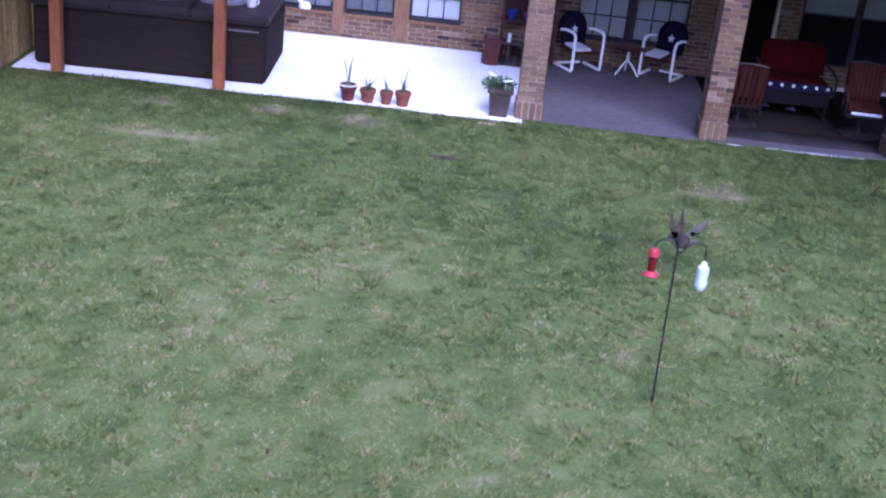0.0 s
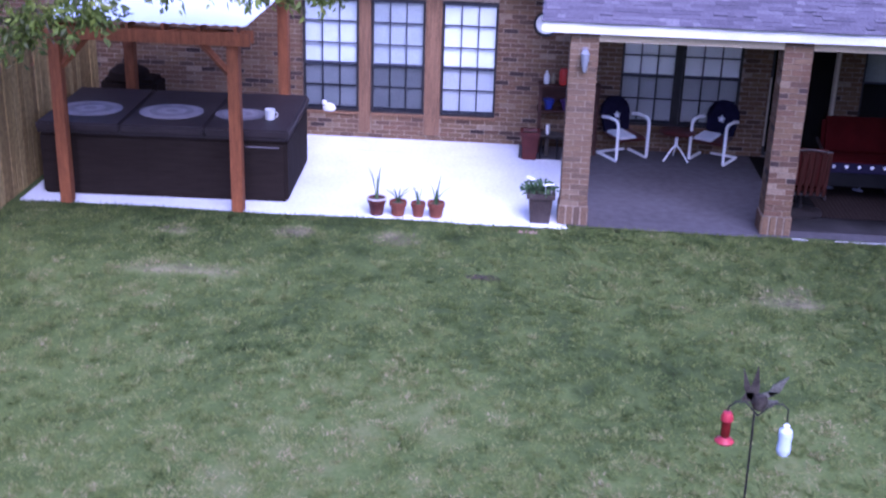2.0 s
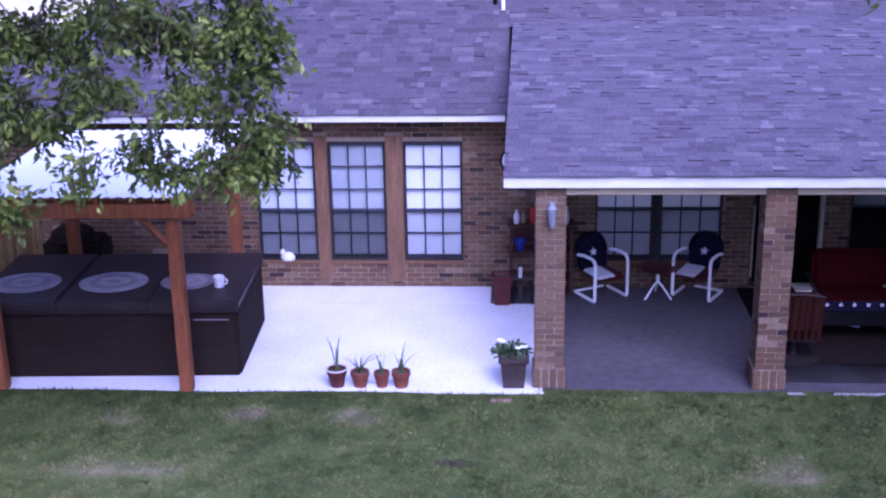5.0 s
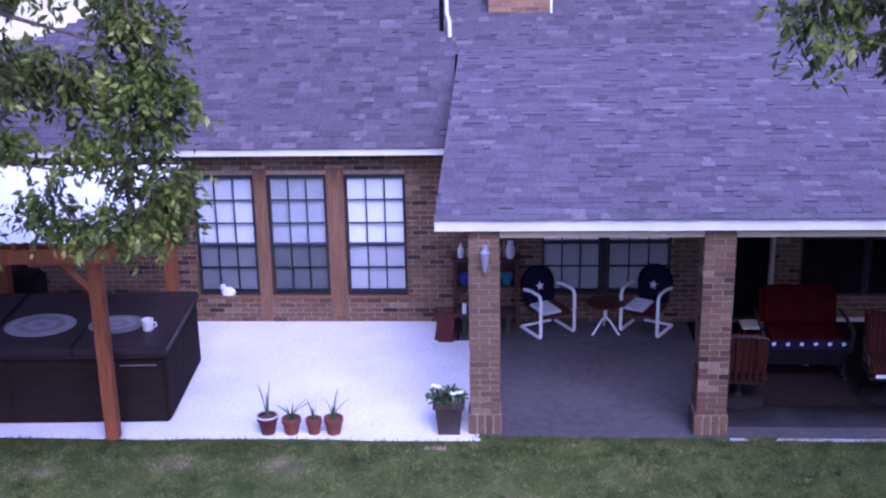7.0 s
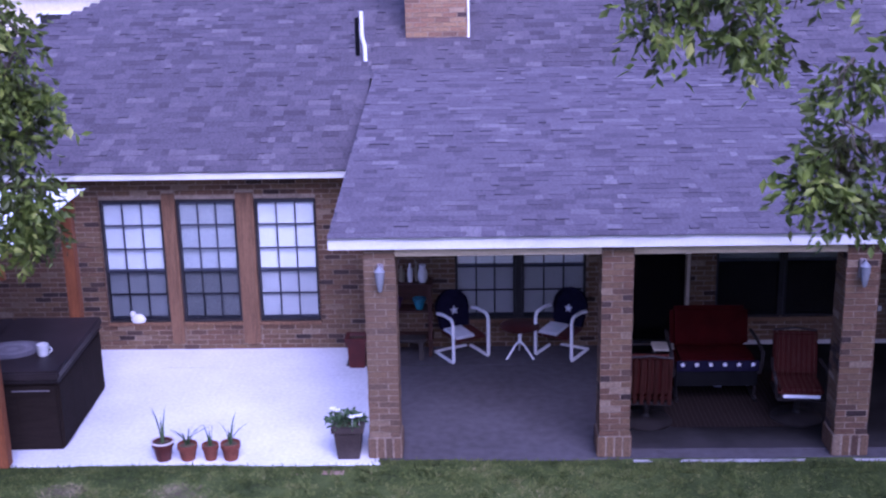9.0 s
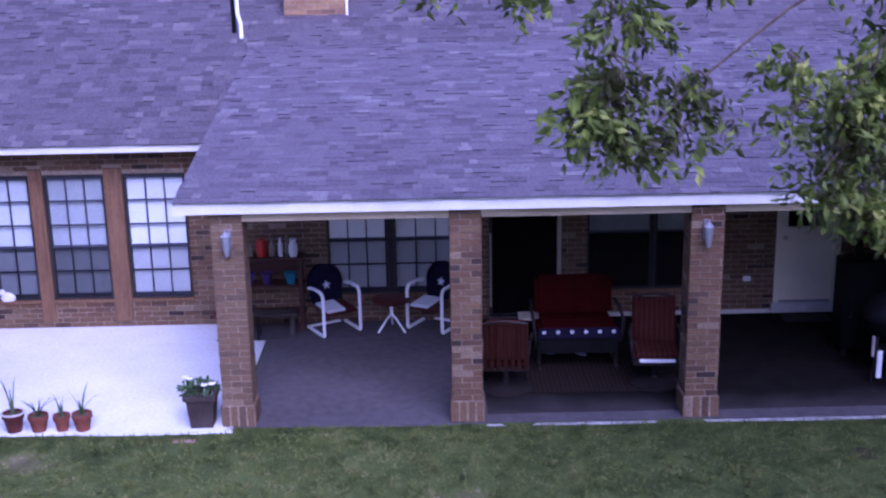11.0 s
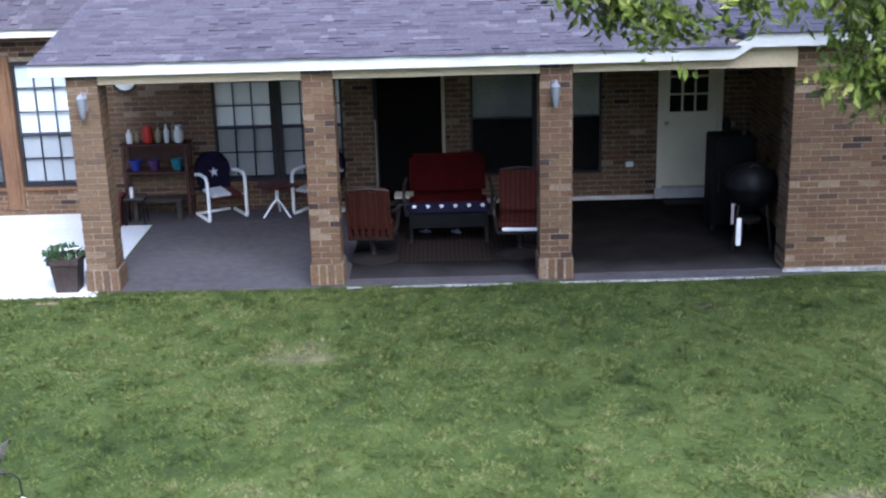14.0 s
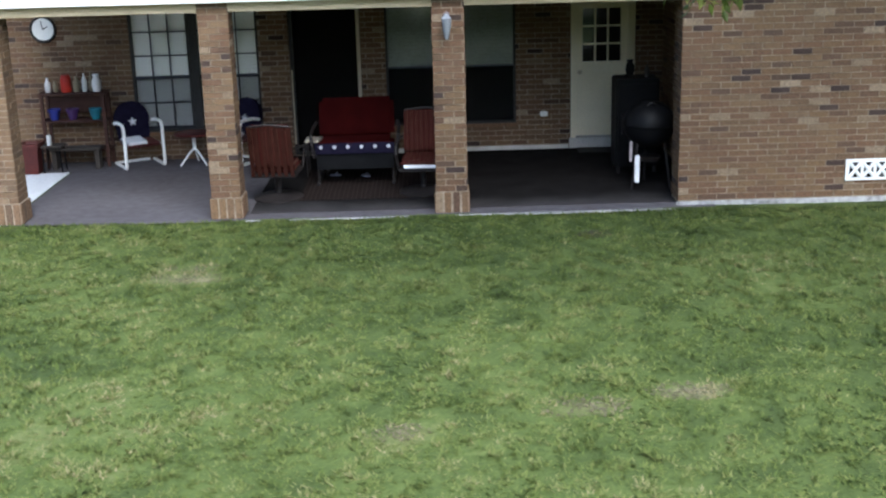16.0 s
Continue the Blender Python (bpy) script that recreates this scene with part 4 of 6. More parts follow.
LY = -2.6
left_clumps = [(-2.35, LY, 4.35, .26, 34), (-2.45, LY + .1, 3.95, .22, 22), (-2.4, LY, 3.5, .18, 13), (-2.35, LY, 3.22, .18, 18), (-2.75, LY - .1, 3.16, .2, 20), (-2.7, LY, 3.55, .18, 9),
               (-3.1, LY + .1, 4.2, .3, 34), (-3.0, LY, 3.75, .2, 14), (-3.3, LY, 3.4, .2, 10), (-3.15, LY, 3.12, .15, 9), (-3.6, LY, 4.45, .35, 40), (-3.75, LY, 3.8, .25, 24), (-3.7, LY - .2, 3.2, .15, 8),
               (-4.1, LY + .2, 4.2, .3, 32), (-4.3, LY, 3.6, .22, 18), (-4.6, LY, 4.3, .35, 40), (-4.7, LY, 3.7, .3, 30), (-5.0, LY, 3.2, .28, 26), (-4.7, LY, 2.85, .2, 14), (-5.2, LY, 2.6, .25, 22), (-5.4, LY, 3.9, .35, 40),
               (-5.7, LY, 3.2, .35, 36), (-6.1, LY, 4.2, .5, 60), (-6.3, LY - .4, 3.2, .45, 50), (-2.5, LY, 4.75, .3, 30), (-2.9, LY + .3, 5.2, .4, 40), (-3.6, LY, 5.2, .5, 50), (-4.4, LY, 5.3, .5, 55), (-5.3, LY, 5.0, .5, 55),
               (-5.0, LY - .8, 6.0, .8, 70), (-6.2, LY + .8, 5.6, .8, 80), (-3.8, LY + .4, 6.1, .7, 60), (-7.2, LY, 5.0, .9, 90), (-6.2, LY - 1.2, 6.6, .9, 80), (-7.6, LY + 1.2, 6.2, .9, 80), (-8.5, LY - .5, 5.6, .9, 90), (-7.4, LY - 1.0, 7.2, .9, 80)]
lt = (-7.4, -3.2)
tree(lt, 4.6, [[(lt[0] + .05, lt[1], 3.0), (-6.3, -2.9, 4.3), (-5.0, -2.7, 4.9), (-3.6, -2.6, 4.9), (-2.6, -2.6, 4.6)],
               [(lt[0], lt[1], 2.6), (-6.4, -2.8, 3.4), (-5.3, -2.6, 3.5), (-4.2, -2.6, 3.8), (-3.0, -2.6, 3.6)],
               [(lt[0], lt[1], 3.6), (-7.0, -2.6, 5.0), (-6.3, -2.0, 6.0)], [(lt[0] + .1, lt[1], 3.9), (-7.3, -3.6, 5.6), (-6.6, -4.0, 6.6)],
               [(lt[0], lt[1], 3.7), (-8.0, -3.2, 5.0), (-8.5, -3.0, 5.8)], [(lt[0] + .05, lt[1], 3.4), (-5.6, -3.0, 5.4), (-4.2, -2.6, 6.0)]], left_clumps, 5, "broad-leaved tree with drooping green leaves over the pergola")
RY = -4.4
right_clumps = [(2.3, RY, 5.0, .2, 34), (2.75, RY, 4.85, .2, 32), (2.5, RY, 5.35, .3, 44), (3.45, RY, 4.55, .16, 24), (3.4, RY, 4.2, .16, 26), (3.3, RY, 3.92, .15, 24), (3.45, RY, 3.78, .13, 18), (3.15, RY, 4.04, .1, 10), (3.85, RY, 4.1, .13, 16),
                (3.8, RY, 3.82, .1, 9), (4.1, RY, 3.85, .07, 3), (4.45, RY, 4.2, .13, 14), (4.5, RY, 3.95, .1, 7), (4.8, RY, 3.95, .1, 7), (5.05, RY, 4.35, .2, 34), (4.85, RY, 3.85, .2, 44), (4.75, RY, 3.57, .19, 44), (4.95, RY, 3.36, .15, 28), (4.9, RY, 4.1, .17, 26),
                (5.45, RY, 4.2, .28, 52), (5.65, RY, 3.7, .25, 50), (5.25, RY, 3.24, .14, 24), (5.9, RY, 3.5, .25, 48), (6.1, RY, 4.1, .35, 64), (6.5, RY, 3.3, .18, 36), (6.45, RY, 3.65, .3, 56), (6.62, RY, 2.82, .2, 44), (6.95, RY, 2.88, .25, 52), (6.85, RY, 3.25, .3, 56), (7.5, RY, 3.5, .4, 70),
                (3.9, RY, 4.86, .2, 26), (3.3, RY, 5.3, .35, 30), (4.45, RY, 4.9, .2, 28), (5.1, RY, 4.88, .24, 34), (4.2, RY + .3, 5.8, .5, 40), (5.4, RY, 5.9, .6, 60), (6.4, RY, 5.0, .5, 50), (7.2, RY, 4.4, .5, 50), (8.0, RY, 4.0, .6, 60), (6.6, RY - .7, 6.0, .7, 70), (7.8, RY + .6, 5.4, .8, 80), (8.8, RY, 4.8, .8, 80), (8.0, RY - .9, 6.4, .8, 70), (9.6, RY + .4, 5.6, .9, 80), (9.0, RY - .4, 6.8, .9, 80),
                # last eight clumps: dense out-of-view crown added to shade the wing
                (10.6, RY, 5.5, 1.0, 420), (9.6, RY - 1.5, 7.4, 1.1, 320), (11.4, RY + .6, 6.8, 1.1, 320), (10.4, RY + 1.9, 6.2, 1.0, 440), (8.6, RY + 1.6, 6.6, .9, 240), (10.4, RY, 8.2, 1.1, 300), (12.4, RY + 1.5, 5.6, 1.1, 320), (11.8, RY - .8, 4.6, .9, 220)]
rt = (9.3, -4.7)
tree(rt, 4.4, [[(rt[0], rt[1], 2.8), (8.0, -4.5, 4.3), (6.4, -4.4, 5.1), (4.6, -4.4, 5.2), (3.3, -4.4, 5.1), (2.4, -4.4, 5.1)], [(5.3, -4.4, 5.15), (4.4, -4.4, 4.6), (3.9, -4.4, 4.2), (3.6, -4.4, 3.9)],
               [(rt[0], rt[1], 2.5), (8.2, -4.5, 3.5), (6.8, -4.4, 3.9), (5.4, -4.4, 4.0), (4.8, -4.4, 4.0)], [(8.0, -4.5, 3.6), (7.4, -4.4, 3.4), (6.9, -4.4, 3.0)], [(rt[0], rt[1], 3.2), (8.6, -5.0, 5.2), (7.8, -5.2, 6.4)], [(rt[0], rt[1], 3.4), (9.4, -4.5, 5.2), (9.6, -4.1, 5.9)], [(rt[0], rt[1], 3.3), (7.6, -4.4, 5.0), (5.6, -4.4, 5.9), (4.4, -4.2, 5.9)]],
     right_clumps, 9, "broad-leaved tree with drooping green leaves before the porch roof", 0.012, 1.9)


# ---- metal porch chairs ----
M_chairwhite = surface("white_tube_enamel", (0.84, 0.84, 0.84), (0.9, 0.9, 0.9), 8, 60, 0.35, 0.05)
M_red = surface("dark_red_enamel", (0.045, 0.008, 0.007), (0.08, 0.012, 0.01), 8, 60, 0.4, 0.05)
M_navy = surface("navy_cloth", (0.008, 0.007, 0.018), (0.015, 0.013, 0.03), 12, 150, 0.9, 0.4, matt=True)
M_cloth = surface("white_cloth", (0.6, 0.62, 0.66), (0.75, 0.76, 0.8), 8, 120, 0.85, 0.3)


def star(bm, c, r, y, thick=0.008):
    f, k = [], []
    for i in range(10):
        a = radians(90 + 36 * i)
        q = r if i % 2 == 0 else r * 0.42
        f.append(bm.verts.new((c[0] + q * math.cos(a), y - thick, c[1] + q * math.sin(a))))
        k.append(bm.verts.new((c[0] + q * math.cos(a), y, c[1] + q * math.sin(a))))
    mid = bm.verts.new((c[0], y - thick, c[1]))
    for i in range(10):
        j = (i + 1) % 10
        bm.faces.new((f[i], f[j], mid))
        bm.faces.new((f[i], k[i], k[j], f[j]))


def porch_chair(at, turn):
    c = thing("patio_chair", at, "white tubular metal chair with a navy star-covered back", "chair", "chairs on the porch", turn=turn)
    for s in (-1, 1):
        x = s * 0.255
        pts = [Vector((x, 0.2, 0.555)), Vector((x, 0.05, 0.585))] + arc((x, -0.13, 0.50), 0.085, 90, 180, 5, (0, 1, 0), (0, 0, 1)) + arc((x, -0.175, 0.055), 0.04, 180, 270, 4, (0, 1, 0), (0, 0, 1)) + [Vector((x, 0.27, 0.016))]
        bm = bmesh.new()
        tube(bm, pts, 0.022, 10)
        part("arm_tube", bm, M_chairwhite, c)
    bm = bmesh.new()
    tube(bm, [(-0.255, 0.27, 0.018), (0.255, 0.27, 0.018)], 0.019, 10)
    part("rear_bar", bm, M_chairwhite, c)
    bm = bmesh.new()
    tube(bm, [(-0.24, -0.16, 0.30), (0.24, -0.16, 0.30)], 0.012, 8)
    part("front_bar", bm, M_chairwhite, c)
    bm = bmesh.new()
    box(bm, -0.23, 0.23, -0.22, 0.2, 0.29, 0.325, 0.02, Matrix.Rotation(radians(3), 4, 'X'))
    part("seat", bm, M_red, c, "dark red metal seat")
    bm = bmesh.new()
    box(bm, -0.215, 0.06, -0.215, 0.16, 0.328, 0.365, 0.017, Matrix.Rotation(radians(3), 4, 'X'))
    part("cushion", bm, M_cloth, c, "thin white seat cushion")
    # rounded shell back
    lean = Matrix.Translation((0, 0.2, 0.33)) @ Matrix.Rotation(radians(-14), 4, 'X')
    bm = bmesh.new()
    n = 22
    prof = [(0.235 * math.cos(radians(200 - 220 * i / n)), 0.26 + 0.235 * math.sin(radians(200 - 220 * i / n))) for i in range(n + 1)] + [(0.2, 0.0), (-0.2, 0.0)]
    fr = [bm.verts.new(lean @ Vector((x, -0.03 + 0.25 * x * x, z))) for x, z in prof]
    bk = [bm.verts.new(lean @ Vector((x, 0.03 + 0.25 * x * x, z))) for x, z in prof]
    f = bm.faces.new(fr)
    g = bm.faces.new(bk[::-1])
    for i in range(len(prof)):
        j = (i + 1) % len(prof)
        bm.faces.new((fr[i], bk[i], bk[j], fr[j]))
    bmesh.ops.triangulate(bm, faces=[f, g])
    back = part("backrest", bm, M_navy, c, "navy cloth-covered rounded back")
    bm = bmesh.new()
    star(bm, (0, 0.22), 0.062, -0.032)
    bmesh.ops.transform(bm, matrix=lean, verts=bm.verts)
    part("star", bm, M_cloth, back, "white five-pointed star")
    return c


porch_chair((0.93, 2.99, 0), 30)
porch_chair((2.19, 3.03, 0), -30)

tb = thing("side_table", (1.66, 2.93, 0), "small round red-topped table on white tripod legs", "table")
bm = bmesh.new()
lathe(bm, [(0.0, 0.40), (0.24, 0.40), (0.25, 0.41), (0.25, 0.425), (0.235, 0.43), (0.0, 0.425)], 28)
part("tabletop", bm, M_red, tb, "dark red round top")
bm = bmesh.new()
tube(bm, [(0, 0, 0.2), (0, 0, 0.4)], 0.024, 12)
part("stem", bm, M_chairwhite, tb)
for a in (-35, 215, 90):
    bm = bmesh.new()
    d = Vector((math.cos(radians(a)), math.sin(radians(a)), 0))
    tube(bm, [Vector((0, 0, 0.22)), d * 0.07 + Vector((0, 0, 0.17)), d * 0.2 + Vector((0, 0, 0.02)), d * 0.215 + Vector((0, 0, 0.012))], 0.014, 8)
    part("leg", bm, M_chairwhite, tb)

# ---- plant rack with pots and bottles ----
M_rack = surface("dark_stained_wood", (0.03, 0.011, 0.008), (0.065, 0.024, 0.015), 6, 40, 0.6, 0.3, grain=(0.7, 4, 4))
rk = thing("plant_rack", (0.115, 3.1, 0), "dark red-brown wooden three-shelf rack against the brick wall", "rack")
for x in (-0.4, 0.4):
    for y in (-0.13, 0.13):
        bm = bmesh.new()
        box(bm, x - 0.022, x + 0.022, y - 0.022, y + 0.022, 0, 0.98, 0.004)
        part("post", bm, M_rack, rk)
for z in (0.22, 0.6, 0.96):
    bm = bmesh.new()
    for k in range(3):
        box(bm, -0.44, 0.44, -0.155 + 0.107 * k, -0.058 + 0.107 * k, z, z + 0.022, 0.004)
    part("shelf", bm, M_rack, rk)
bm = bmesh.new()
box(bm, -0.42, 0.42, 0.13, 0.15, 0.68, 0.9, 0.004)
part("back_slat", bm, M_rack, rk)


def plain(name, rgb, rough=0.4):
    return surface(name, tuple(c * 0.85 for c in rgb), tuple(min(1, c * 1.12) for c in rgb), 9, 70, rough, 0.1)


def vessel(name, at, profile, mat, label, category, group=""):
    bm = bmesh.new()
    lathe(bm, [(r * 0.88, z * 0.9) for r, z in profile], 20)
    ob = solid(name, bm, mat, label, category, group)
    ob.location = at
    return ob


M_glaze_w, M_glaze_r = plain("white_glaze", (0.6, 0.6, 0.6)), plain("red_glaze", (0.34, 0.022, 0.014))
M_glaze_b, M_glaze_p, M_glaze_t = plain("blue_glaze", (0.02, 0.03, 0.2)), plain("purple_glaze", (0.05, 0.02, 0.09)), plain("teal_glaze", (0.02, 0.14, 0.19))
M_glaze_y = plain("straw_glaze", (0.2, 0.17, 0.11))
BOT = [(0.0, 0), (0.04, 0), (0.045, 0.02), (0.045, 0.13), (0.02, 0.17), (0.016, 0.2), (0.02, 0.205), (0.0, 0.205)]
CAN = [(0.0, 0), (0.07, 0), (0.078, 0.02), (0.078, 0.2), (0.06, 0.23), (0.062, 0.25), (0.0, 0.25)]
JUG = [(0.0, 0), (0.05, 0), (0.07, 0.06), (0.065, 0.16), (0.04, 0.21), (0.052, 0.25), (0.0, 0.25)]
POTP = [(0.0, 0), (0.055, 0), (0.085, 0.13), (0.095, 0.13), (0.095, 0.16), (0.08, 0.16), (0.075, 0.14), (0.0, 0.14)]
RT = 0.984
vessel("bottle", (-0.21, 3.06, RT), BOT, M_glaze_w, "small white bottle on the rack's top shelf", "bottle")
vessel("bottle", (-0.12, 3.09, RT), [(r * 0.8, z * 0.8) for r, z in BOT], M_glaze_y, "straw-coloured bottle on the rack's top shelf", "bottle")
vessel("canister", (0.03, 3.06, RT), CAN, M_glaze_r, "bright red canister on the rack's top shelf", "canister")
vessel("bottle", (0.16, 3.08, RT), [(r * 1.1, z * 1.1) for r, z in BOT], M_glaze_y, "straw-coloured bottle on the rack's top shelf", "bottle")
vessel("bottle", (0.27, 3.06, RT), [(r * 0.8, z * 1.3) for r, z in BOT], M_glaze_w, "slim white bottle on the rack's top shelf", "bottle")
vessel("bottle", (0.35, 3.1, RT), [(r * 0.7, z * 1.35) for r, z in BOT], M_glaze_y, "slim straw-coloured bottle on the rack", "bottle")
vessel("jug", (0.43, 3.05, RT), JUG, M_glaze_w, "white jug on the rack's top shelf", "jug")
vessel("flower_pot", (-0.16, 3.05, 0.623), POTP, M_glaze_b, "blue glazed pot on the rack's middle shelf", "pot", "pots on the rack")
vessel("flower_pot", (0.08, 3.05, 0.623), POTP, M_glaze_p, "purple glazed pot on the rack's middle shelf", "pot", "pots on the rack")
vessel("flower_pot", (0.38, 3.05, 0.623), POTP, M_glaze_t, "teal glazed pot on the rack's middle shelf", "pot", "pots on the rack")
M_slab = surface("grey_stone", (0.03, 0.024, 0.02), (0.06, 0.05, 0.043), 5, 60, 0.85, 0.3)
bn = thing("low_bench", (0.12, 2.9, 0), "low grey stone-topped bench before the rack", "bench")
bm = bmesh.new()
box(bm, -0.34, 0.34, -0.1, 0.1, 0.25, 0.29, 0.008)
part("top", bm, M_slab, bn)
for x in (-0.28, 0.28):
    bm = bmesh.new()
    box(bm, x - 0.03, x + 0.03, -0.08, 0.08, 0, 0.25, 0.006)
    part("leg", bm, M_slab, bn)

# clock
ck = thing("wall_clock", (-0.26, WY - 0.012, 1.78), "round white wall clock with a dark rim on brick", "clock")
bm = bmesh.new()
lathe(bm, [(0.14, 0), (0.172, 0), (0.178, 0.02), (0.165, 0.04), (0.15, 0.032), (0.14, 0.012)], 36)
turn_out = Matrix.Rotation(radians(90), 4, 'X')
bmesh.ops.transform(bm, matrix=turn_out, verts=bm.verts)
part("rim", bm, M_frame_dark, ck)
bm = bmesh.new()
lathe(bm, [(0.0, 0.0), (0.155, 0.0), (0.155, 0.018), (0.0, 0.018)], 36)
bmesh.ops.transform(bm, matrix=turn_out, verts=bm.verts)
face = part("face", bm, M_white, ck)
for a, l in ((60, 0.075), (-10, 0.11)):
    bm = bmesh.new()
    box(bm, -0.005, 0.005, -0.026, -0.02, -0.01, l, 0, Matrix.Rotation(radians(a), 4, 'Y'))
    part("pointer", bm, M_frame_dark, ck)

# red planter, dark stand and candle
pl = thing("planter", (-0.4, 2.68, 0), "tall dark red square planter on the patio corner", "planter")
M_redpot = surface("dark_red_planter", (0.05, 0.011, 0.01), (0.09, 0.018, 0.014), 8, 60, 0.5, 0.1)


def tapered(bm, w0, w1, h, rim=0.02, floor=0.04):
    """An open square pot, wider at the top, with a rim."""
    def ring(w, z):
        return [bm.verts.new((sx * w, sy * w, z)) for sx, sy in ((-1, -1), (1, -1), (1, 1), (-1, 1))]
    rings = [ring(w0, 0), ring(w1 * 0.97, h - 0.06), ring(w1 + rim, h - 0.06), ring(w1 + rim, h), ring(w1 - 0.02, h), ring(w1 - 0.03, h - floor)]
    for u, v in zip(rings, rings[1:]):
        for k in range(4):
            bm.faces.new((u[k], u[(k + 1) % 4], v[(k + 1) % 4], v[k]))
    bm.faces.new(rings[0][::-1])


bm = bmesh.new()
tapered(bm, 0.095, 0.12, 0.4)
part("pot", bm, M_redpot, pl)
bm = bmesh.new()
box(bm, -0.1, 0.1, -0.1, 0.1, 0.3, 0.365, 0.01)
part("soil", bm, M_soil, pl)
sd = thing("plant_stand", (-0.13, 2.74, 0), "low dark metal stand beside the red planter", "stand")
bm = bmesh.new()
box(bm, -0.14, 0.14, -0.12, 0.12, 0.33, 0.355, 0.005)
part("top", bm, M_slab, sd, "grey top plate")
for sx in (-0.12, 0.12):
    for sy in (-0.1, 0.1):
        bm = bmesh.new()
        tube(bm, [(sx, sy, 0), (sx * 0.9, sy * 0.9, 0.33)], 0.01, 6)
        part("leg", bm, M_black, sd)
vessel("candle", (-0.16, 2.7, 0.355), [(0.0, 0), (0.032, 0), (0.032, 0.14), (0.026, 0.147), (0.0, 0.142)], M_glaze_w, "white pillar candle on the dark stand", "candle")

# ---- terracotta pots along the patio edge ----
M_terra = surface("terracotta", (0.11, 0.032, 0.019), (0.18, 0.06, 0.035), 9, 60, 0.85, 0.2)
M_terra_dark = surface("dark_glazed_clay", (0.05, 0.014, 0.012), (0.09, 0.026, 0.02), 9, 60, 0.5, 0.1)

M_rim = plain("pale_rim", (0.5, 0.46, 0.44), 0.5)


def blade_leaves(bm, n, length, spread, rng, z, wide=0.013):
    for i in range(n):
        a = rng.uniform(0, math.tau)
        L = length * rng.uniform(0.7, 1.15)
        d = Vector((math.cos(a), math.sin(a), 0))
        side = Vector((-d.y, d.x, 0))
        prev = None
        out = spread * rng.uniform(0.2, 1.0)
        for k in range(6):
            t = k / 5
            p = d * (0.015 + out * t * t * L) + Vector((0, 0, z + L * (t - 0.35 * out * t * t)))
            w = wide * (1 - t) ** 0.6 + 0.001
            row = (bm.verts.new(p - side * w), bm.verts.new(p + d * w * 0.4), bm.verts.new(p + side * w))
            if prev:
                bm.faces.new((prev[0], prev[1], row[1], row[0]))
                bm.faces.new((prev[1], prev[2], row[2], row[1]))
            prev = row


rng3 = random.Random(11)
for x, r, h, mat, leaves, length, spread, lab in ((-2.225, 0.115, 0.21, M_terra_dark, 4, 0.46, 0.25, "dark clay pot with a tall spiky plant on the patio edge"),
                                                  (-1.965, 0.107, 0.18, M_terra, 9, 0.26, 0.9, "terracotta pot with a pale spreading plant on the patio edge"),
                                                  (-1.72, 0.09, 0.175, M_terra, 4, 0.24, 0.6, "small terracotta pot with a short plant on the patio edge"),
                                                  (-1.505, 0.107, 0.19, M_terra, 5, 0.33, 0.75, "terracotta pot with an upright spiky plant on the patio edge")):
    p = thing("potted_plant", (x, 0.02, 0), lab, "potted plant", "pots along the patio")
    bm = bmesh.new()
    lathe(bm, [(0.0, 0), (r * 0.66, 0), (r * 0.9, h - 0.055), (r, h - 0.05), (r, h), (r - 0.012, h), (r - 0.02, h - 0.03), (0.0, h - 0.03)], 24)
    pot = part("pot", bm, mat, p)
    if mat is M_terra_dark:
        bm = bmesh.new()
        tube(bm, [(r * math.cos(math.tau * k / 24), r * math.sin(math.tau * k / 24), h) for k in range(24)], 0.011, 6, True)
        part("rim", bm, M_rim, pot, "pale glazed rim")
    bm = bmesh.new()
    lathe(bm, [(0.0, 0), (r - 0.021, 0), (r - 0.03, 0.006), (0.0, 0.012)], 18, (0, 0, h - 0.029))
    part("soil", bm, M_soil, p)
    bm = bmesh.new()
    blade_leaves(bm, leaves, length, spread, rng3, h - 0.03)
    part("leaves", bm, M_plant, p)

pd = thing("potted_plant", (-0.25, 0.1, 0), "dark square planter of bushy grey-green foliage with white blooms", "potted plant", "pots along the patio")
M_darkpot = surface("dark_brown_resin", (0.03, 0.022, 0.02), (0.06, 0.045, 0.04), 6, 50, 0.55, 0.2)
bm = bmesh.new()
tapered(bm, 0.115, 0.15, 0.38)
part("pot", bm, M_darkpot, pd)
bm = bmesh.new()
box(bm, -0.13, 0.13, -0.13, 0.13, 0.28, 0.345, 0.01)
part("soil", bm, M_soil, pd)
rngp = np.random.default_rng(4)
vs, fs = [], []
for i in range(300):
    d = rngp.normal(0, 1, 3)
    d /= np.linalg.norm(d)
    q = np.array((-0.03, 0, 0.40)) + d * np.array((0.2, 0.18, 0.09)) * rngp.random() ** 0.4
    ax = d + rngp.normal(0, 0.5, 3)
    ax /= np.linalg.norm(ax)
    w = np.cross(ax, rngp.normal(0, 1, 3))
    w *= 0.018 / (np.linalg.norm(w) + 1e-6)
    b = len(vs)
    vs += [tuple(q), tuple(q + ax * 0.03 + w), tuple(q + ax * 0.06), tuple(q + ax * 0.03 - w)]
    fs.append((b, b + 1, b + 2, b + 3))
joined("foliage", vs, fs, M_plant, pd)
M_petal = plain("white_petal", (0.75, 0.75, 0.78), 0.7)
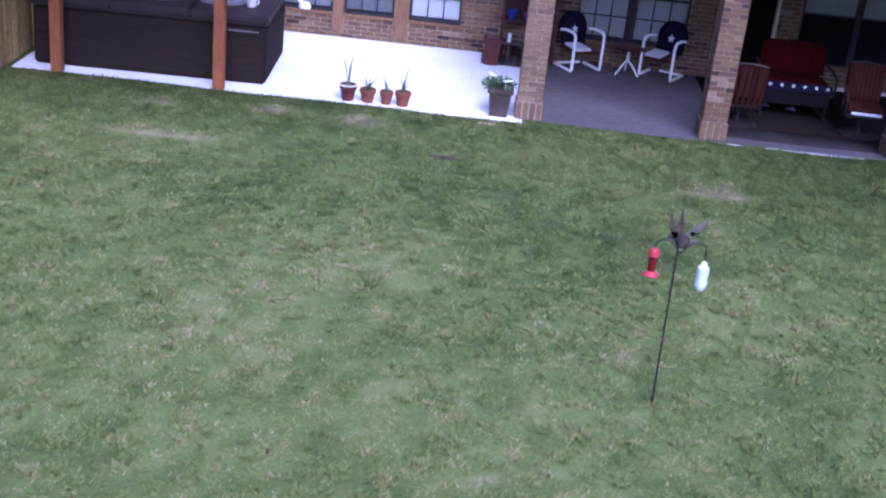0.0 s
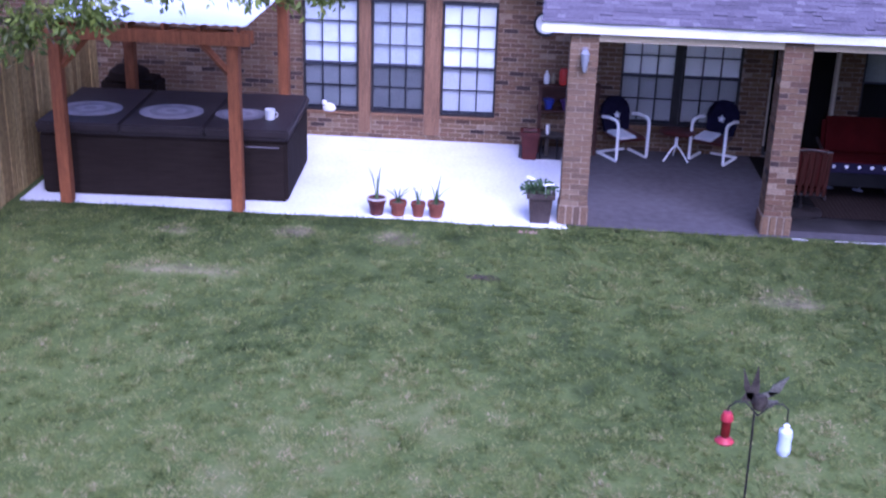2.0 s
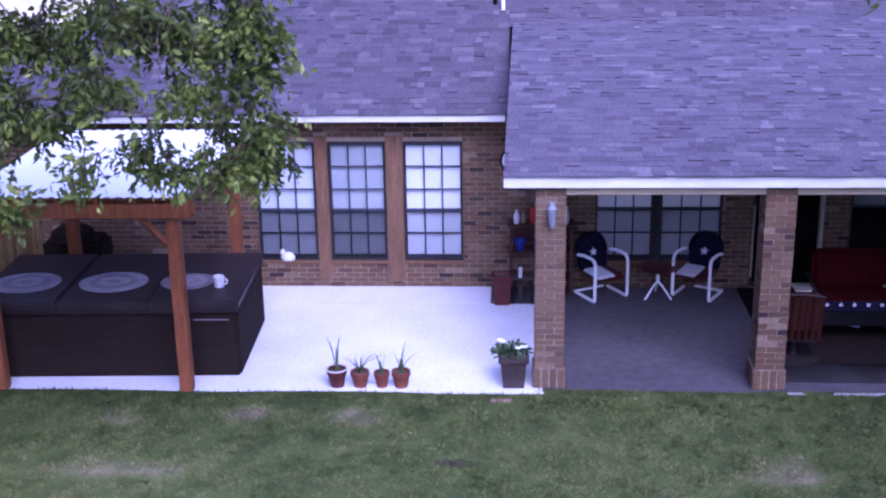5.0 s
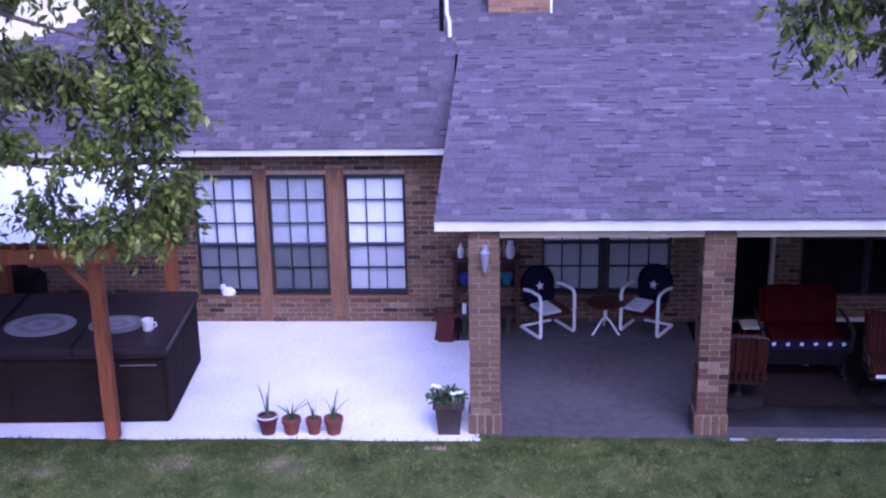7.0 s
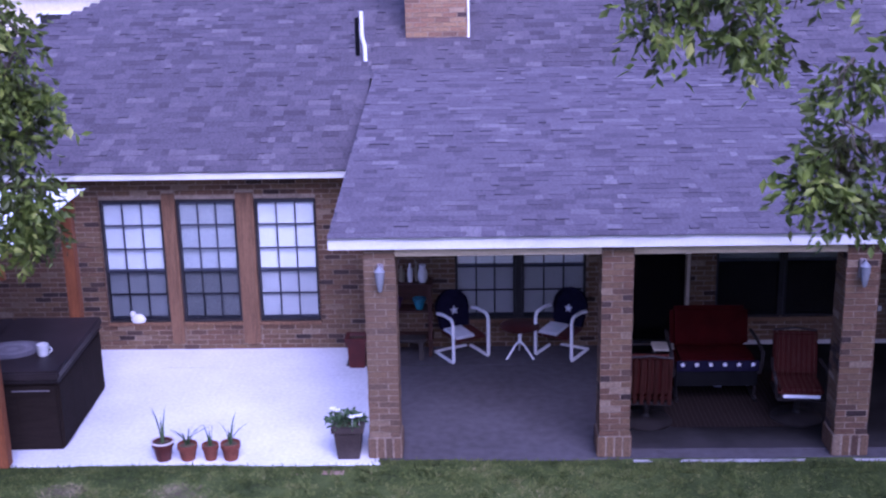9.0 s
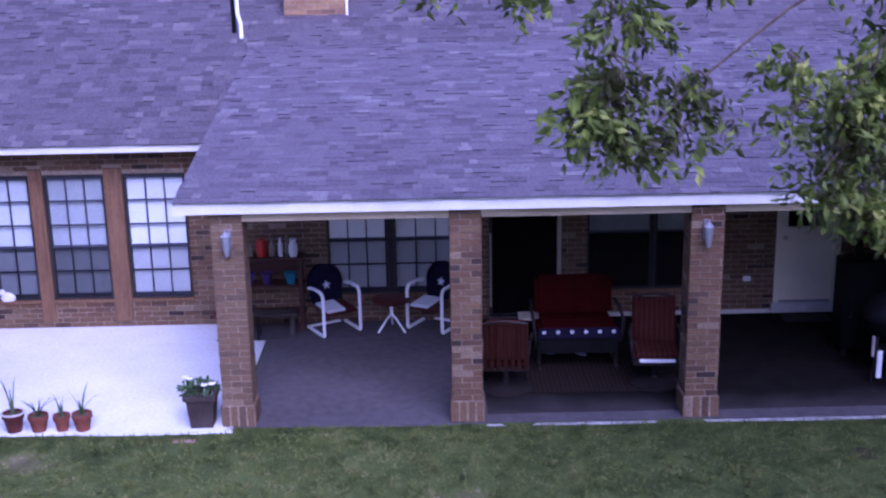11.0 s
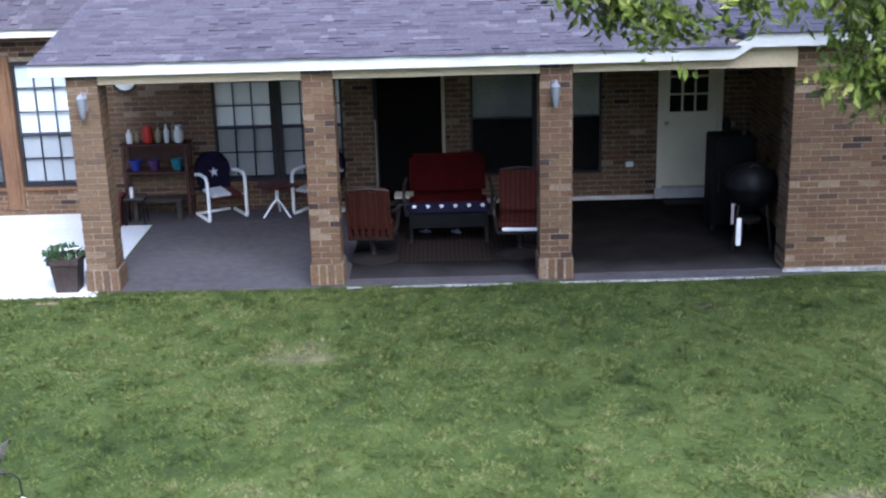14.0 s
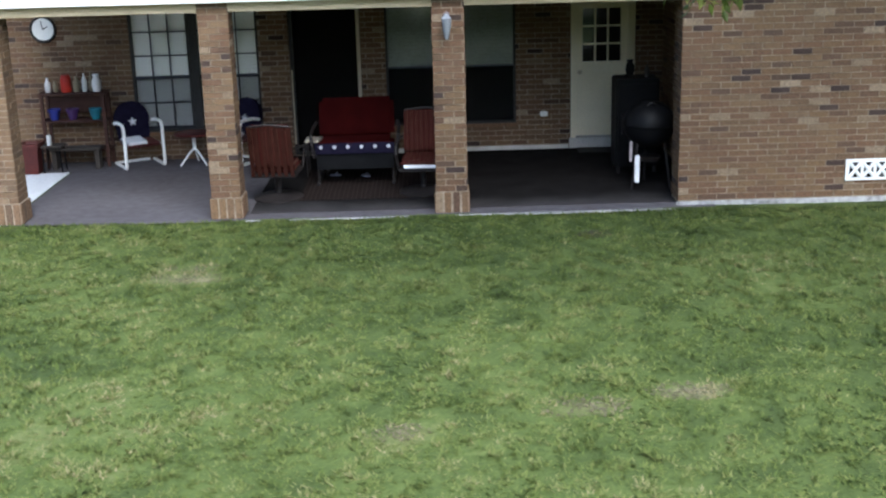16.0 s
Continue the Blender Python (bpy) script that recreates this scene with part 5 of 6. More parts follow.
for fx, fy, fz in ((-0.15, -0.05, 0.54), (-0.12, 0.0, 0.50), (0.05, -0.1, 0.47), (0.12, -0.05, 0.46)):
    bm = bmesh.new()
    for k in range(6):
        a = math.tau * k / 6
        c = Vector((fx, fy, fz))
        d = Vector((math.cos(a), math.sin(a), 0.4)) * 0.05
        s = Vector((-math.sin(a), math.cos(a), 0)) * 0.022
        bm.faces.new([bm.verts.new(q) for q in (c, c + d * 0.6 + s, c + d, c + d * 0.6 - s)])
    tube(bm, [(fx, fy, fz - 0.12), (fx, fy, fz)], 0.003, 5)
    part("bloom", bm, M_petal, pd, "small white bloom")


# ---- striped swivel chairs, glider, rug ----
def striped(name, a, b, c, scale, axis='X'):
    m, nt, p = material(name, 0.9)
    p.inputs["Specular IOR Level"].default_value = 0.03
    co = nt.nodes.new("ShaderNodeTexCoord")
    w = node(nt, "ShaderNodeTexWave", Scale=scale, Distortion=0.4, Detail=2.0)
    w.bands_direction = axis
    nt.links.new(co.outputs["Object"], w.inputs["Vector"])
    r = ramp(nt, [(0.0, a), (0.35, b), (0.62, c), (0.8, a)], True)
    nt.links.new(w.outputs[0], r.inputs[0])
    n = node(nt, "ShaderNodeTexNoise", Scale=140.0)
    nt.links.new(co.outputs["Object"], n.inputs["Vector"])
    bp = node(nt, "ShaderNodeBump", Strength=0.4, Distance=0.004)
    nt.links.new(n.outputs[0], bp.inputs["Height"])
    nt.links.new(bp.outputs[0], p.inputs["Normal"])
    nt.links.new(r.outputs[0], p.inputs["Base Color"])
    return m


M_stripe = striped("red_striped_cushion", (0.042, 0.0085, 0.007), (0.012, 0.004, 0.004), (0.115, 0.062, 0.045), 5.5)
M_rug = striped("brown_striped_rug", (0.014, 0.01, 0.009), (0.03, 0.023, 0.02), (0.01, 0.007, 0.007), 3.0)
M_redcloth = surface("red_cushion_cloth", (0.021, 0.0023, 0.0026), (0.038, 0.004, 0.004), 5, 130, 0.95, 0.4, matt=True)
M_slat = surface("red_brown_slat", (0.022, 0.008, 0.006), (0.045, 0.0155, 0.011), 6, 50, 0.7, 0.3, grain=(5, 5, 0.7), matt=True)
M_iron = surface("dark_cast_iron", (0.012, 0.01, 0.01), (0.03, 0.025, 0.024), 6, 80, 0.5, 0.2, 0.3)


def swivel_chair(at, turn, label, trimmed):
    c = thing("swivel_chair", at, label, "chair", "swivel chairs round the rug", turn=turn)
    bm = bmesh.new()
    lathe(bm, [(0.0, 0.02), (0.2, 0.02), (0.27, 0.0), (0.285, 0.0), (0.285, 0.02), (0.21, 0.045), (0.05, 0.07), (0.04, 0.09), (0.0, 0.09)], 28)
    part("base", bm, M_iron, c)
    bm = bmesh.new()
    tube(bm, [(0, 0, 0.08), (0, 0, 0.3)], 0.035, 12)
    part("post", bm, M_iron, c)
    bm = bmesh.new()
    box(bm, -0.26, 0.26, -0.25, 0.25, 0.29, 0.33, 0.012)
    part("seat_frame", bm, M_iron, c)
    bm = bmesh.new()
    box(bm, -0.245, 0.245, -0.25, 0.22, 0.332, 0.43, 0.035)
    part("seat_cushion", bm, M_stripe, c, "red and brown striped cushion")
    lean = Matrix.Translation((0, 0.22, 0.42)) @ Matrix.Rotation(radians(-12), 4, 'X')
    bm = bmesh.new()
    box(bm, -0.235, 0.235, -0.06, 0.04, 0.0, 0.50, 0.035, lean)
    part("back_cushion", bm, M_stripe, c, "red and brown striped back cushion")
    for k in range(7):
        x = -0.225 + 0.075 * k
        bm = bmesh.new()
        box(bm, x - 0.022, x + 0.022, 0.046, 0.062, -0.1, 0.5, 0.005, lean)
        part("back_slat", bm, M_slat, c, "red-brown wooden slat")
    bm = bmesh.new()
    tube(bm, [lean @ Vector((-0.24, 0.055, 0.5)), lean @ Vector((0, 0.06, 0.53)), lean @ Vector((0.24, 0.055, 0.5))], 0.013, 8)
    part("top_rail", bm, M_iron, c)
    for s in (-1, 1):
        bm = bmesh.new()
        tube(bm, [(s * 0.26, 0.2, 0.62), (s * 0.29, 0.0, 0.6), (s * 0.29, -0.22, 0.57), (s * 0.28, -0.25, 0.5), (s * 0.26, -0.2, 0.32)], 0.015, 8)
        part("arm", bm, M_iron, c)
    if trimmed:
        bm = bmesh.new()
        box(bm, -0.2, 0.2, -0.268, -0.25, 0.335, 0.375, 0.008)
        part("piping", bm, M_cloth, c, "pale blue-white trim on the seat's front edge")
    return c


swivel_chair((3.0, 0.9, 0.006), 176, "red-striped swivel chair turned away toward the glider", False)
swivel_chair((4.68, 0.95, 0.016), -5, "red-striped swivel chair with a pale trimmed seat", True)

gl = thing("glider_bench", (3.87, 1.72, 0.016), "wide glider bench with deep red cushions and a starred valance", "bench")
bm = bmesh.new()
box(bm, -0.48, 0.48, -0.33, 0.28, 0.33, 0.38, 0.015)
part("seat_frame", bm, M_iron, gl)
bm = bmesh.new()
box(bm, -0.46, 0.46, -0.34, 0.2, 0.38, 0.52, 0.05)
part("seat_cushion", bm, M_redcloth, gl)
bm = bmesh.new()
box(bm, -0.46, 0.46, -0.06, 0.07, 0.0, 0.5, 0.05, Matrix.Translation((0, 0.22, 0.47)) @ Matrix.Rotation(radians(-13), 4, 'X'))
part("back_cushion", bm, M_redcloth, gl)
bm = bmesh.new()
box(bm, -0.47, 0.47, -0.362, -0.345, 0.39, 0.52, 0.006)
# black panel added for the shadowy dark under the seat
bm_panel = bmesh.new()
box(bm_panel, -0.46, 0.46, -0.335, -0.325, 0.2, 0.385, 0.004)
part("skirt", bm_panel, M_black, gl, "black panel darkening the space under the seat")
val = part("valance", bm, M_navy, gl, "dark valance with a row of white stars")
for i in range(6):
    bm = bmesh.new()
    star(bm, (-0.4 + 0.16 * i, 0.475), 0.03, -0.363)
    part("star", bm, M_cloth, val, "white star")
for s in (-1, 1):
    bm = bmesh.new()
    tube(bm, [(s * 0.5, 0.28, 0.66), (s * 0.52, 0.0, 0.64), (s * 0.52, -0.3, 0.6), (s * 0.51, -0.33, 0.5), (s * 0.49, -0.3, 0.34)], 0.02, 8)
    part("arm", bm, M_iron, gl)
    bm = bmesh.new()
    tube(bm, [(s * 0.45, 0.3, 0.03), (s * 0.45, -0.36, 0.03)], 0.022, 8)
    part("runner", bm, M_iron, gl)
    for y in (-0.25, 0.2):
        bm = bmesh.new()
        tube(bm, [(s * 0.45, y, 0.03), (s * 0.45, y + 0.03, 0.35)], 0.018, 8)
        part("leg", bm, M_iron, gl)
M_slipper = surface("pale_rubber", (0.2, 0.21, 0.3), (0.3, 0.31, 0.4), 7, 60, 0.7, 0.1)
for x, sy, a in ((3.58, 1.93, 20), (3.96, 1.87, -10)):
    bm = bmesh.new()
    lathe(bm, [(0.0, 0), (0.032, 0.0), (0.036, 0.01), (0.032, 0.018), (0.0, 0.02)], 18)
    bmesh.ops.scale(bm, vec=(1.0, 2.2, 1), verts=bm.verts)
    tube(bm, [(-0.03, 0.0, 0.012), (-0.014, -0.02, 0.04), (0.014, -0.02, 0.04), (0.03, 0.0, 0.012)], 0.01, 6)
    ob = solid("slipper", bm, M_slipper, "pale slip-on sandal beneath the glider bench", "sandal", "pair of sandals")
    ob.matrix_basis = pose(x, sy, 0.016, 0, 0, a + 60)

et = thing("end_table", (3.36, 2.05, 0.016), "small pale-topped end table beside the glider", "table")
bm = bmesh.new()
box(bm, -0.14, 0.14, -0.14, 0.14, 0.43, 0.455, 0.006)
part("tabletop", bm, plain("pale_tile", (0.55, 0.5, 0.4)), et)
for sx in (-0.12, 0.12):
    for sy in (-0.12, 0.12):
        bm = bmesh.new()
        tube(bm, [(sx, sy, 0), (sx, sy, 0.43)], 0.011, 6)
        part("leg", bm, M_iron, et)

bm = bmesh.new()
box(bm, 3.25, 4.85, 0.72, 2.3, 0.006, 0.016, 0.003)
solid("rug", bm, M_rug, "flat brown striped outdoor rug under the chairs", "rug")
bm = bmesh.new()
box(bm, 6.72, 7.32, 2.9, 3.24, 0.006, 0.02, 0.004)
solid("door_mat", bm, surface("black_rubber_mat", (0.01, 0.01, 0.01), (0.025, 0.025, 0.025), 8, 90, 0.9, 0.5), "black rubber mat before the cream door", "mat")

# ---- grill, smoker cabinet ----
gr = thing("kettle_grill", (7.3, 1.0, 0.006), "black kettle grill on thin legs against the wing", "grill")
K = [(0.0, 0.0), (0.12, 0.02), (0.22, 0.09), (0.28, 0.18), (0.3, 0.26), (0.305, 0.27), (0.29, 0.27), (0.0, 0.25)]
bm = bmesh.new()
lathe(bm, K, 30, (0, 0, 0.45))
part("bowl", bm, M_black, gr)
bm = bmesh.new()
lathe(bm, [(0.0, 0.0), (0.305, 0.0), (0.308, 0.02), (0.28, 0.12), (0.21, 0.2), (0.11, 0.25), (0.0, 0.265)], 30, (0, 0, 0.724))
lid = part("lid", bm, M_black, gr)
bm = bmesh.new()
tube(bm, arc((0, -0.13, 0.945), 0.05, 0, 180, 6, (1, 0, 0), (0, -0.3, 1)), 0.01, 8)
part("lid_handle", bm, M_iron, lid)
for a in (-140, -40, 90):
    bm = bmesh.new()
    d = Vector((math.cos(radians(a)), math.sin(radians(a)), 0))
    tube(bm, [d * 0.2 + Vector((0, 0, 0.55)), d * 0.29 + Vector((0, 0, 0.0))], 0.014, 8)
    part("leg", bm, M_iron, gr)
bm = bmesh.new()
lathe(bm, [(0.0, 0), (0.12, 0.0), (0.14, 0.05), (0.0, 0.05)], 24, (0, 0, 0.3))
part("ash_pan", bm, M_iron, gr)
bm = bmesh.new()
box(bm, -0.21, -0.155, -0.3, -0.275, 0.1, 0.42, 0.008)
part("towel", bm, M_cloth, gr, "narrow white towel hanging at the front")
bm = bmesh.new()
box(bm, -0.265, -0.235, -0.26, -0.235, 0.34, 0.58, 0.006)
part("tongs", bm, M_mat, gr, "grey tongs hanging at the front")
sm = thing("smoker_cabinet", (7.27, 1.85, 0.006), "tall black smoker cabinet beside the cream door", "smoker")
bm = bmesh.new()
box(bm, -0.26, 0.26, -0.2, 0.2, 0.08, 1.15, 0.015)
part("body", bm, M_black, sm)
bm = bmesh.new()
box(bm, -0.24, 0.24, -0.222, -0.2, 0.14, 1.1, 0.01)
d = part("door", bm, M_black, sm)
bm = bmesh.new()
tube(bm, [(-0.19, -0.222, 0.5), (-0.19, -0.26, 0.52), (-0.19, -0.26, 0.72), (-0.19, -0.222, 0.74)], 0.01, 8)
part("handle", bm, M_iron, d)
for sx in (-0.22, 0.22):
    for sy in (-0.16, 0.16):
        bm = bmesh.new()
        box(bm, sx - 0.02, sx + 0.02, sy - 0.02, sy + 0.02, 0, 0.08)
        part("foot", bm, M_iron, sm)
bm = bmesh.new()
lathe(bm, [(0.0, 0), (0.05, 0), (0.06, 0.02), (0.03, 0.03), (0.0, 0.03)], 18, (-0.1, 0, 1.15))
part("chimney_cap", bm, M_iron, sm)
vessel("jug", (7.2, 1.83, 1.186), [(r * 0.9, z * 0.8) for r, z in JUG], M_black, "dark jug standing on the smoker cabinet", "jug")
vessel("bottle", (7.4, 1.8, 1.156), [(r * 0.8, z * 0.8) for r, z in BOT], M_slab, "grey bottle standing on the smoker cabinet", "bottle")


# ---- sconces, vent, outlet ----
M_milk = plain("pale_seeded_glass", (0.2, 0.21, 0.235), 0.12)
for x in (0.15, 4.98):
    s = thing("wall_sconce", (x, 0.0, 1.9), "pale glass lantern sconce on a brick column", "lamp", "column sconces")
    bm = bmesh.new()
    box(bm, -0.035, 0.035, -0.012, 0.018, 0.05, 0.25, 0.006)
    part("backplate", bm, M_mat, s)
    bm = bmesh.new()
    tube(bm, [(0, -0.01, 0.2), (0, -0.05, 0.26), (0, -0.09, 0.25)], 0.009, 8)
    part("arm", bm, M_mat, s)
    bm = bmesh.new()
    lathe(bm, [(0.0, -0.02), (0.014, -0.02), (0.024, 0.0), (0.04, 0.08), (0.05, 0.17), (0.055, 0.2), (0.04, 0.215), (0.02, 0.24), (0.0, 0.25)], 14, (0, -0.09, 0))
    part("shade", bm, M_milk, s, "pale tapering glass shade")
vt = thing("foundation_vent", (9.28, 0.066, 0.22), "white decorative wall vent set into the brick", "vent")
bm = bmesh.new()
for a in ((0, 0.5, -0.012, 0.01, 0, 0.03), (0, 0.5, -0.012, 0.01, 0.2, 0.235), (0, 0.04, -0.012, 0.01, 0.03, 0.2), (0.46, 0.5, -0.012, 0.01, 0.03, 0.2), (0.165, 0.195, -0.012, 0.01, 0.03, 0.2), (0.305, 0.335, -0.012, 0.01, 0.03, 0.2)):
    box(bm, *a)
part("frame", bm, M_white, vt)
bm = bmesh.new()
box(bm, 0.03, 0.47, 0.004, 0.012, 0.02, 0.21)
part("backing", bm, M_black, vt)
for cx in (0.105, 0.25, 0.395):
    for s in (-1, 1):
        bm = bmesh.new()
        tube(bm, [(cx - 0.065, -0.004, 0.115 - s * 0.085), (cx + 0.065, -0.004, 0.115 + s * 0.085)], 0.02, 6)
        part("slat", bm, M_white, vt)
ot = thing("wall_outlet", (6.29, WY - 0.012, 0.48), "small white outlet cover on the brick wall", "outlet")
bm = bmesh.new()
box(bm, -0.05, 0.05, -0.02, 0.0, -0.035, 0.035, 0.006)
part("cover", bm, M_white, ot)

# ---- things on and behind the tub ----
mg = thing("mug", (-3.66, 0.72, 0.925), "white mug standing on the hot tub cover", "mug")
bm = bmesh.new()
lathe(bm, [(0.0, 0), (0.055, 0), (0.062, 0.01), (0.066, 0.13), (0.06, 0.13), (0.056, 0.02), (0.0, 0.02)], 24)
part("cup", bm, M_glaze_w, mg)
bm = bmesh.new()
tube(bm, arc((0.062, 0, 0.065), 0.035, -80, 80, 8, (1, 0, 0), (0, 0, 1)), 0.008, 8)
part("handle", bm, M_glaze_w, mg)
bm = bmesh.new()
lathe(bm, [(0.0, 0), (0.07, 0.0), (0.085, 0.04), (0.06, 0.09), (0.03, 0.11), (0.0, 0.115)], 20)
bmesh.ops.scale(bm, vec=(1.2, 0.6, 1), verts=bm.verts)
lathe(bm, [(0.0, 0.07), (0.03, 0.075), (0.042, 0.11), (0.025, 0.15), (0.0, 0.155)], 14, (-0.07, 0, 0))
ob = solid("ornament", bm, M_glaze_w, "small white ceramic ornament on the window sill", "ornament")
ob.location = (-3.34, WY - 0.005, 0.381)
bx = thing("covered_cart", (-6.0, 2.75, 0), "dark brown covered cart standing behind the hot tub", "cart")
bm = bmesh.new()
box(bm, -0.45, 0.35, -0.25, 0.25, 0.1, 0.9, 0.06)
lathe(bm, [(0.0, 0.0), (0.3, 0.0), (0.27, 0.1), (0.15, 0.17), (0.0, 0.19)], 20, (-0.1, 0, 0.88))
part("cover", bm, M_tub, bx)
for sx in (-0.35, 0.25):
    bm = bmesh.new()
    lathe(bm, [(0.0, -0.02), (0.06, -0.02), (0.06, 0.02), (0.0, 0.02)], 16)
    bmesh.ops.transform(bm, matrix=Matrix.Translation((sx, -0.15, 0.06)) @ Matrix.Rotation(radians(90), 4, 'Y'), verts=bm.verts)
    part("wheel", bm, M_iron, bx)
vessel("jug", (-6.05, 2.72, 1.07), [(r * 0.7, z * 0.7) for r, z in JUG], M_glaze_w, "small white jug on the dark covered cart", "jug")

# ---- feeder stake on the lawn ----
SX, SY = 1.2, -6.3
SZ = lawn_z(SX, SY)
st = thing("feeder_stake", (SX, SY, SZ), "thin dark metal feeder stake with a bronze ornament in the lawn", "feeder stake")
M_bronze = surface("dark_bronze", (0.03, 0.024, 0.02), (0.09, 0.075, 0.06), 20, 90, 0.6, 0.4, 0.5)
M_bronze_pale = surface("pale_bronze", (0.06, 0.058, 0.045), (0.15, 0.145, 0.115), 20, 90, 0.7, 0.4, 0.3)
top = 0.97 - SZ
bm = bmesh.new()
tube(bm, [(0.0, 0, -0.1), (-0.01, 0, 0.5), (-0.025, 0, top)], 0.008, 8)
part("pole", bm, M_iron, st)
for s, ex in ((-1, -0.2), (1, 0.2)):
    bm = bmesh.new()
    tube(bm, [(0, 0, top - 0.02), (ex * 0.45, 0, top + 0.08), (ex * 0.8, 0, top + 0.08), (ex, 0, top + 0.04), (ex * 1.02, 0, top + 0.01 if s < 0 else top - 0.06)], 0.006, 8)
    part("crook", bm, M_iron, st)
bm = bmesh.new()
lathe(bm, [(0.0, -0.07), (0.05, -0.06), (0.085, 0.0), (0.06, 0.07), (0.0, 0.085)], 16)
bmesh.ops.scale(bm, vec=(0.72, 0.5, 0.85), verts=bm.verts)
bmesh.ops.translate(bm, verts=bm.verts, vec=(0.0, 0, top + 0.08))
orn = part("ornament", bm, M_bronze, st, "bronze animal-like ornament in plain shapes")


def spike(bm, p, q, w):
    p, q = Vector(p), Vector(q)
    d = (q - p)
    s = Vector((d.z, 0, -d.x)).normalized() * w
    mid = p + d * 0.4
    t = Vector((0, 0.012, 0))
    a = [bm.verts.new(v) for v in (p - s * 0.5, mid - s, q, mid + s, p + s * 0.5)]
    b = [bm.verts.new(v + t) for v in (p - s * 0.5, mid - s, q, mid + s, p + s * 0.5)]
    bm.faces.new(a)
    bm.faces.new(b[::-1])
    for i in range(5):
        j = (i + 1) % 5
        bm.faces.new((a[i], b[i], b[j], a[j]))


# spikes stand in for the ears and pale wing of an animal-like ornament
for p, q, w in (((-0.045, 0, top + 0.08), (-0.035, 0, top + 0.36), 0.03), ((-0.07, 0, top + 0.1), (-0.135, 0, top + 0.34), 0.022), ((-0.04, 0, top + 0.14), (-0.13, 0, top + 0.09), 0.04),
                ((0.06, 0, top + 0.14), (0.175, 0, top + 0.29), 0.034), ((0.0, 0, top + 0.13), (0.13, 0, top + 0.17), 0.022), ((0.03, 0, top + 0.06), (0.13, 0, top + 0.1), 0.03)):
    bm = bmesh.new()
    spike(bm, p, q, w)
    part("leaf", bm, M_bronze_pale if q[0] > 0.1 else M_bronze, orn, "pale wing-like spike" if q[0] > 0.1 else "")
fd = thing("nectar_feeder", (SX - 0.205, SY, 0.73), "red plastic nectar feeder hanging from the stake", "feeder")
M_redpl = plain("red_plastic", (0.3, 0.03, 0.04), 0.3)
bm = bmesh.new()
lathe(bm, [(0.0, 0), (0.06, 0.0), (0.068, 0.012), (0.05, 0.03), (0.03, 0.045), (0.0, 0.045)], 22)
part("dish", bm, M_redpl, fd)
bm = bmesh.new()
lathe(bm, [(0.0, 0.045), (0.03, 0.045), (0.034, 0.06), (0.034, 0.165), (0.03, 0.175), (0.0, 0.175)], 18)
part("nectar_tube", bm, plain("dark_red_nectar", (0.10, 0.008, 0.008), 0.1), fd, "dark red nectar tube")
bm = bmesh.new()
lathe(bm, [(0.0, 0.175), (0.045, 0.175), (0.045, 0.2), (0.03, 0.235), (0.0, 0.24)], 18)
part("cap", bm, M_redpl, fd)
bm = bmesh.new()
tube(bm, [(0, 0, 0.235), (0, 0, 0.25)], 0.003, 6)
part("hook", bm, M_iron, fd)
bf = thing("bottle_feeder", (SX + 0.205, SY, 0.66), "white plastic bottle hanging from the stake", "bottle")
bm = bmesh.new()
lathe(bm, [(0.0, 0), (0.035, 0.0), (0.048, 0.02), (0.05, 0.06), (0.044, 0.1), (0.05, 0.14), (0.046, 0.19), (0.022, 0.21), (0.0, 0.21)], 22)
part("bottle", bm, plain("white_plastic", (0.46, 0.52, 0.64), 0.35), bf)
bm = bmesh.new()
lathe(bm, [(0.0, 0.21), (0.022, 0.21), (0.022, 0.23), (0.0, 0.23)], 14)
tube(bm, [(0, 0, 0.23), (0, 0, 0.25)], 0.004, 6)
part("cap", bm, M_white, bf)

# ---- bare spots in the lawn ----
def clods(name, spots, mat, label, category, seed):
    r = random.Random(seed)
    vs, fs = [], []
    for x, y, rx, ry, n in spots:
        for _ in range(n):
            a, q = r.uniform(0, math.tau), r.random() ** 0.8
            px, py = x + rx * q * math.cos(a), y + ry * q * math.sin(a)
            s = 0.004 + 0.011 * r.random() ** 2
            z = lawn_z(px, py) + 0.012
            b = len(vs)
            k = 6
            ph = r.uniform(0, 6)
            long_x = r.uniform(0.9, 2.4)
            ca, sa = math.cos(ph), math.sin(ph)
            for i in range(k):
                t = ph + math.tau * i / k
                e = s * r.uniform(0.7, 1.4)
                u, w = e * math.cos(t - ph) * long_x, e * math.sin(t - ph) / long_x
                vs.append((px + u * ca - w * sa, py + u * sa + w * ca, z))
            vs.append((px, py, z + s * r.uniform(0.2, 0.45)))
            fs += [(b + i, b + (i + 1) % k, b + k) for i in range(k)]
    return joined(name, vs, fs, mat, None, label, category)


M_straw = surface("dry_soil_and_straw", (0.085, 0.074, 0.04), (0.13, 0.116, 0.066), 10, 60, 1.0, 0.5)
M_dark_bits = surface("dark_lawn_bits", (0.03, 0.024, 0.016), (0.07, 0.055, 0.035), 10, 60, 1.0, 0.5)
clods("dry_soil", [(x, y, rx, ry, n) for x, y, rx, ry, n in [(x, y, rx * 1.1, ry * 1.1, n * 4) for x, y, rx, ry, n in SPOTS]], M_straw, "dry pale soil and straw in bare lawn spots", "soil", 2)
clods("damp_soil", [(-0.86, -1.6, 0.2, 0.07, 200), (6.42, -0.85, 0.2, 0.12, 160)], M_dark_bits, "dark bits marking two small dark spots in the lawn", "soil", 3)

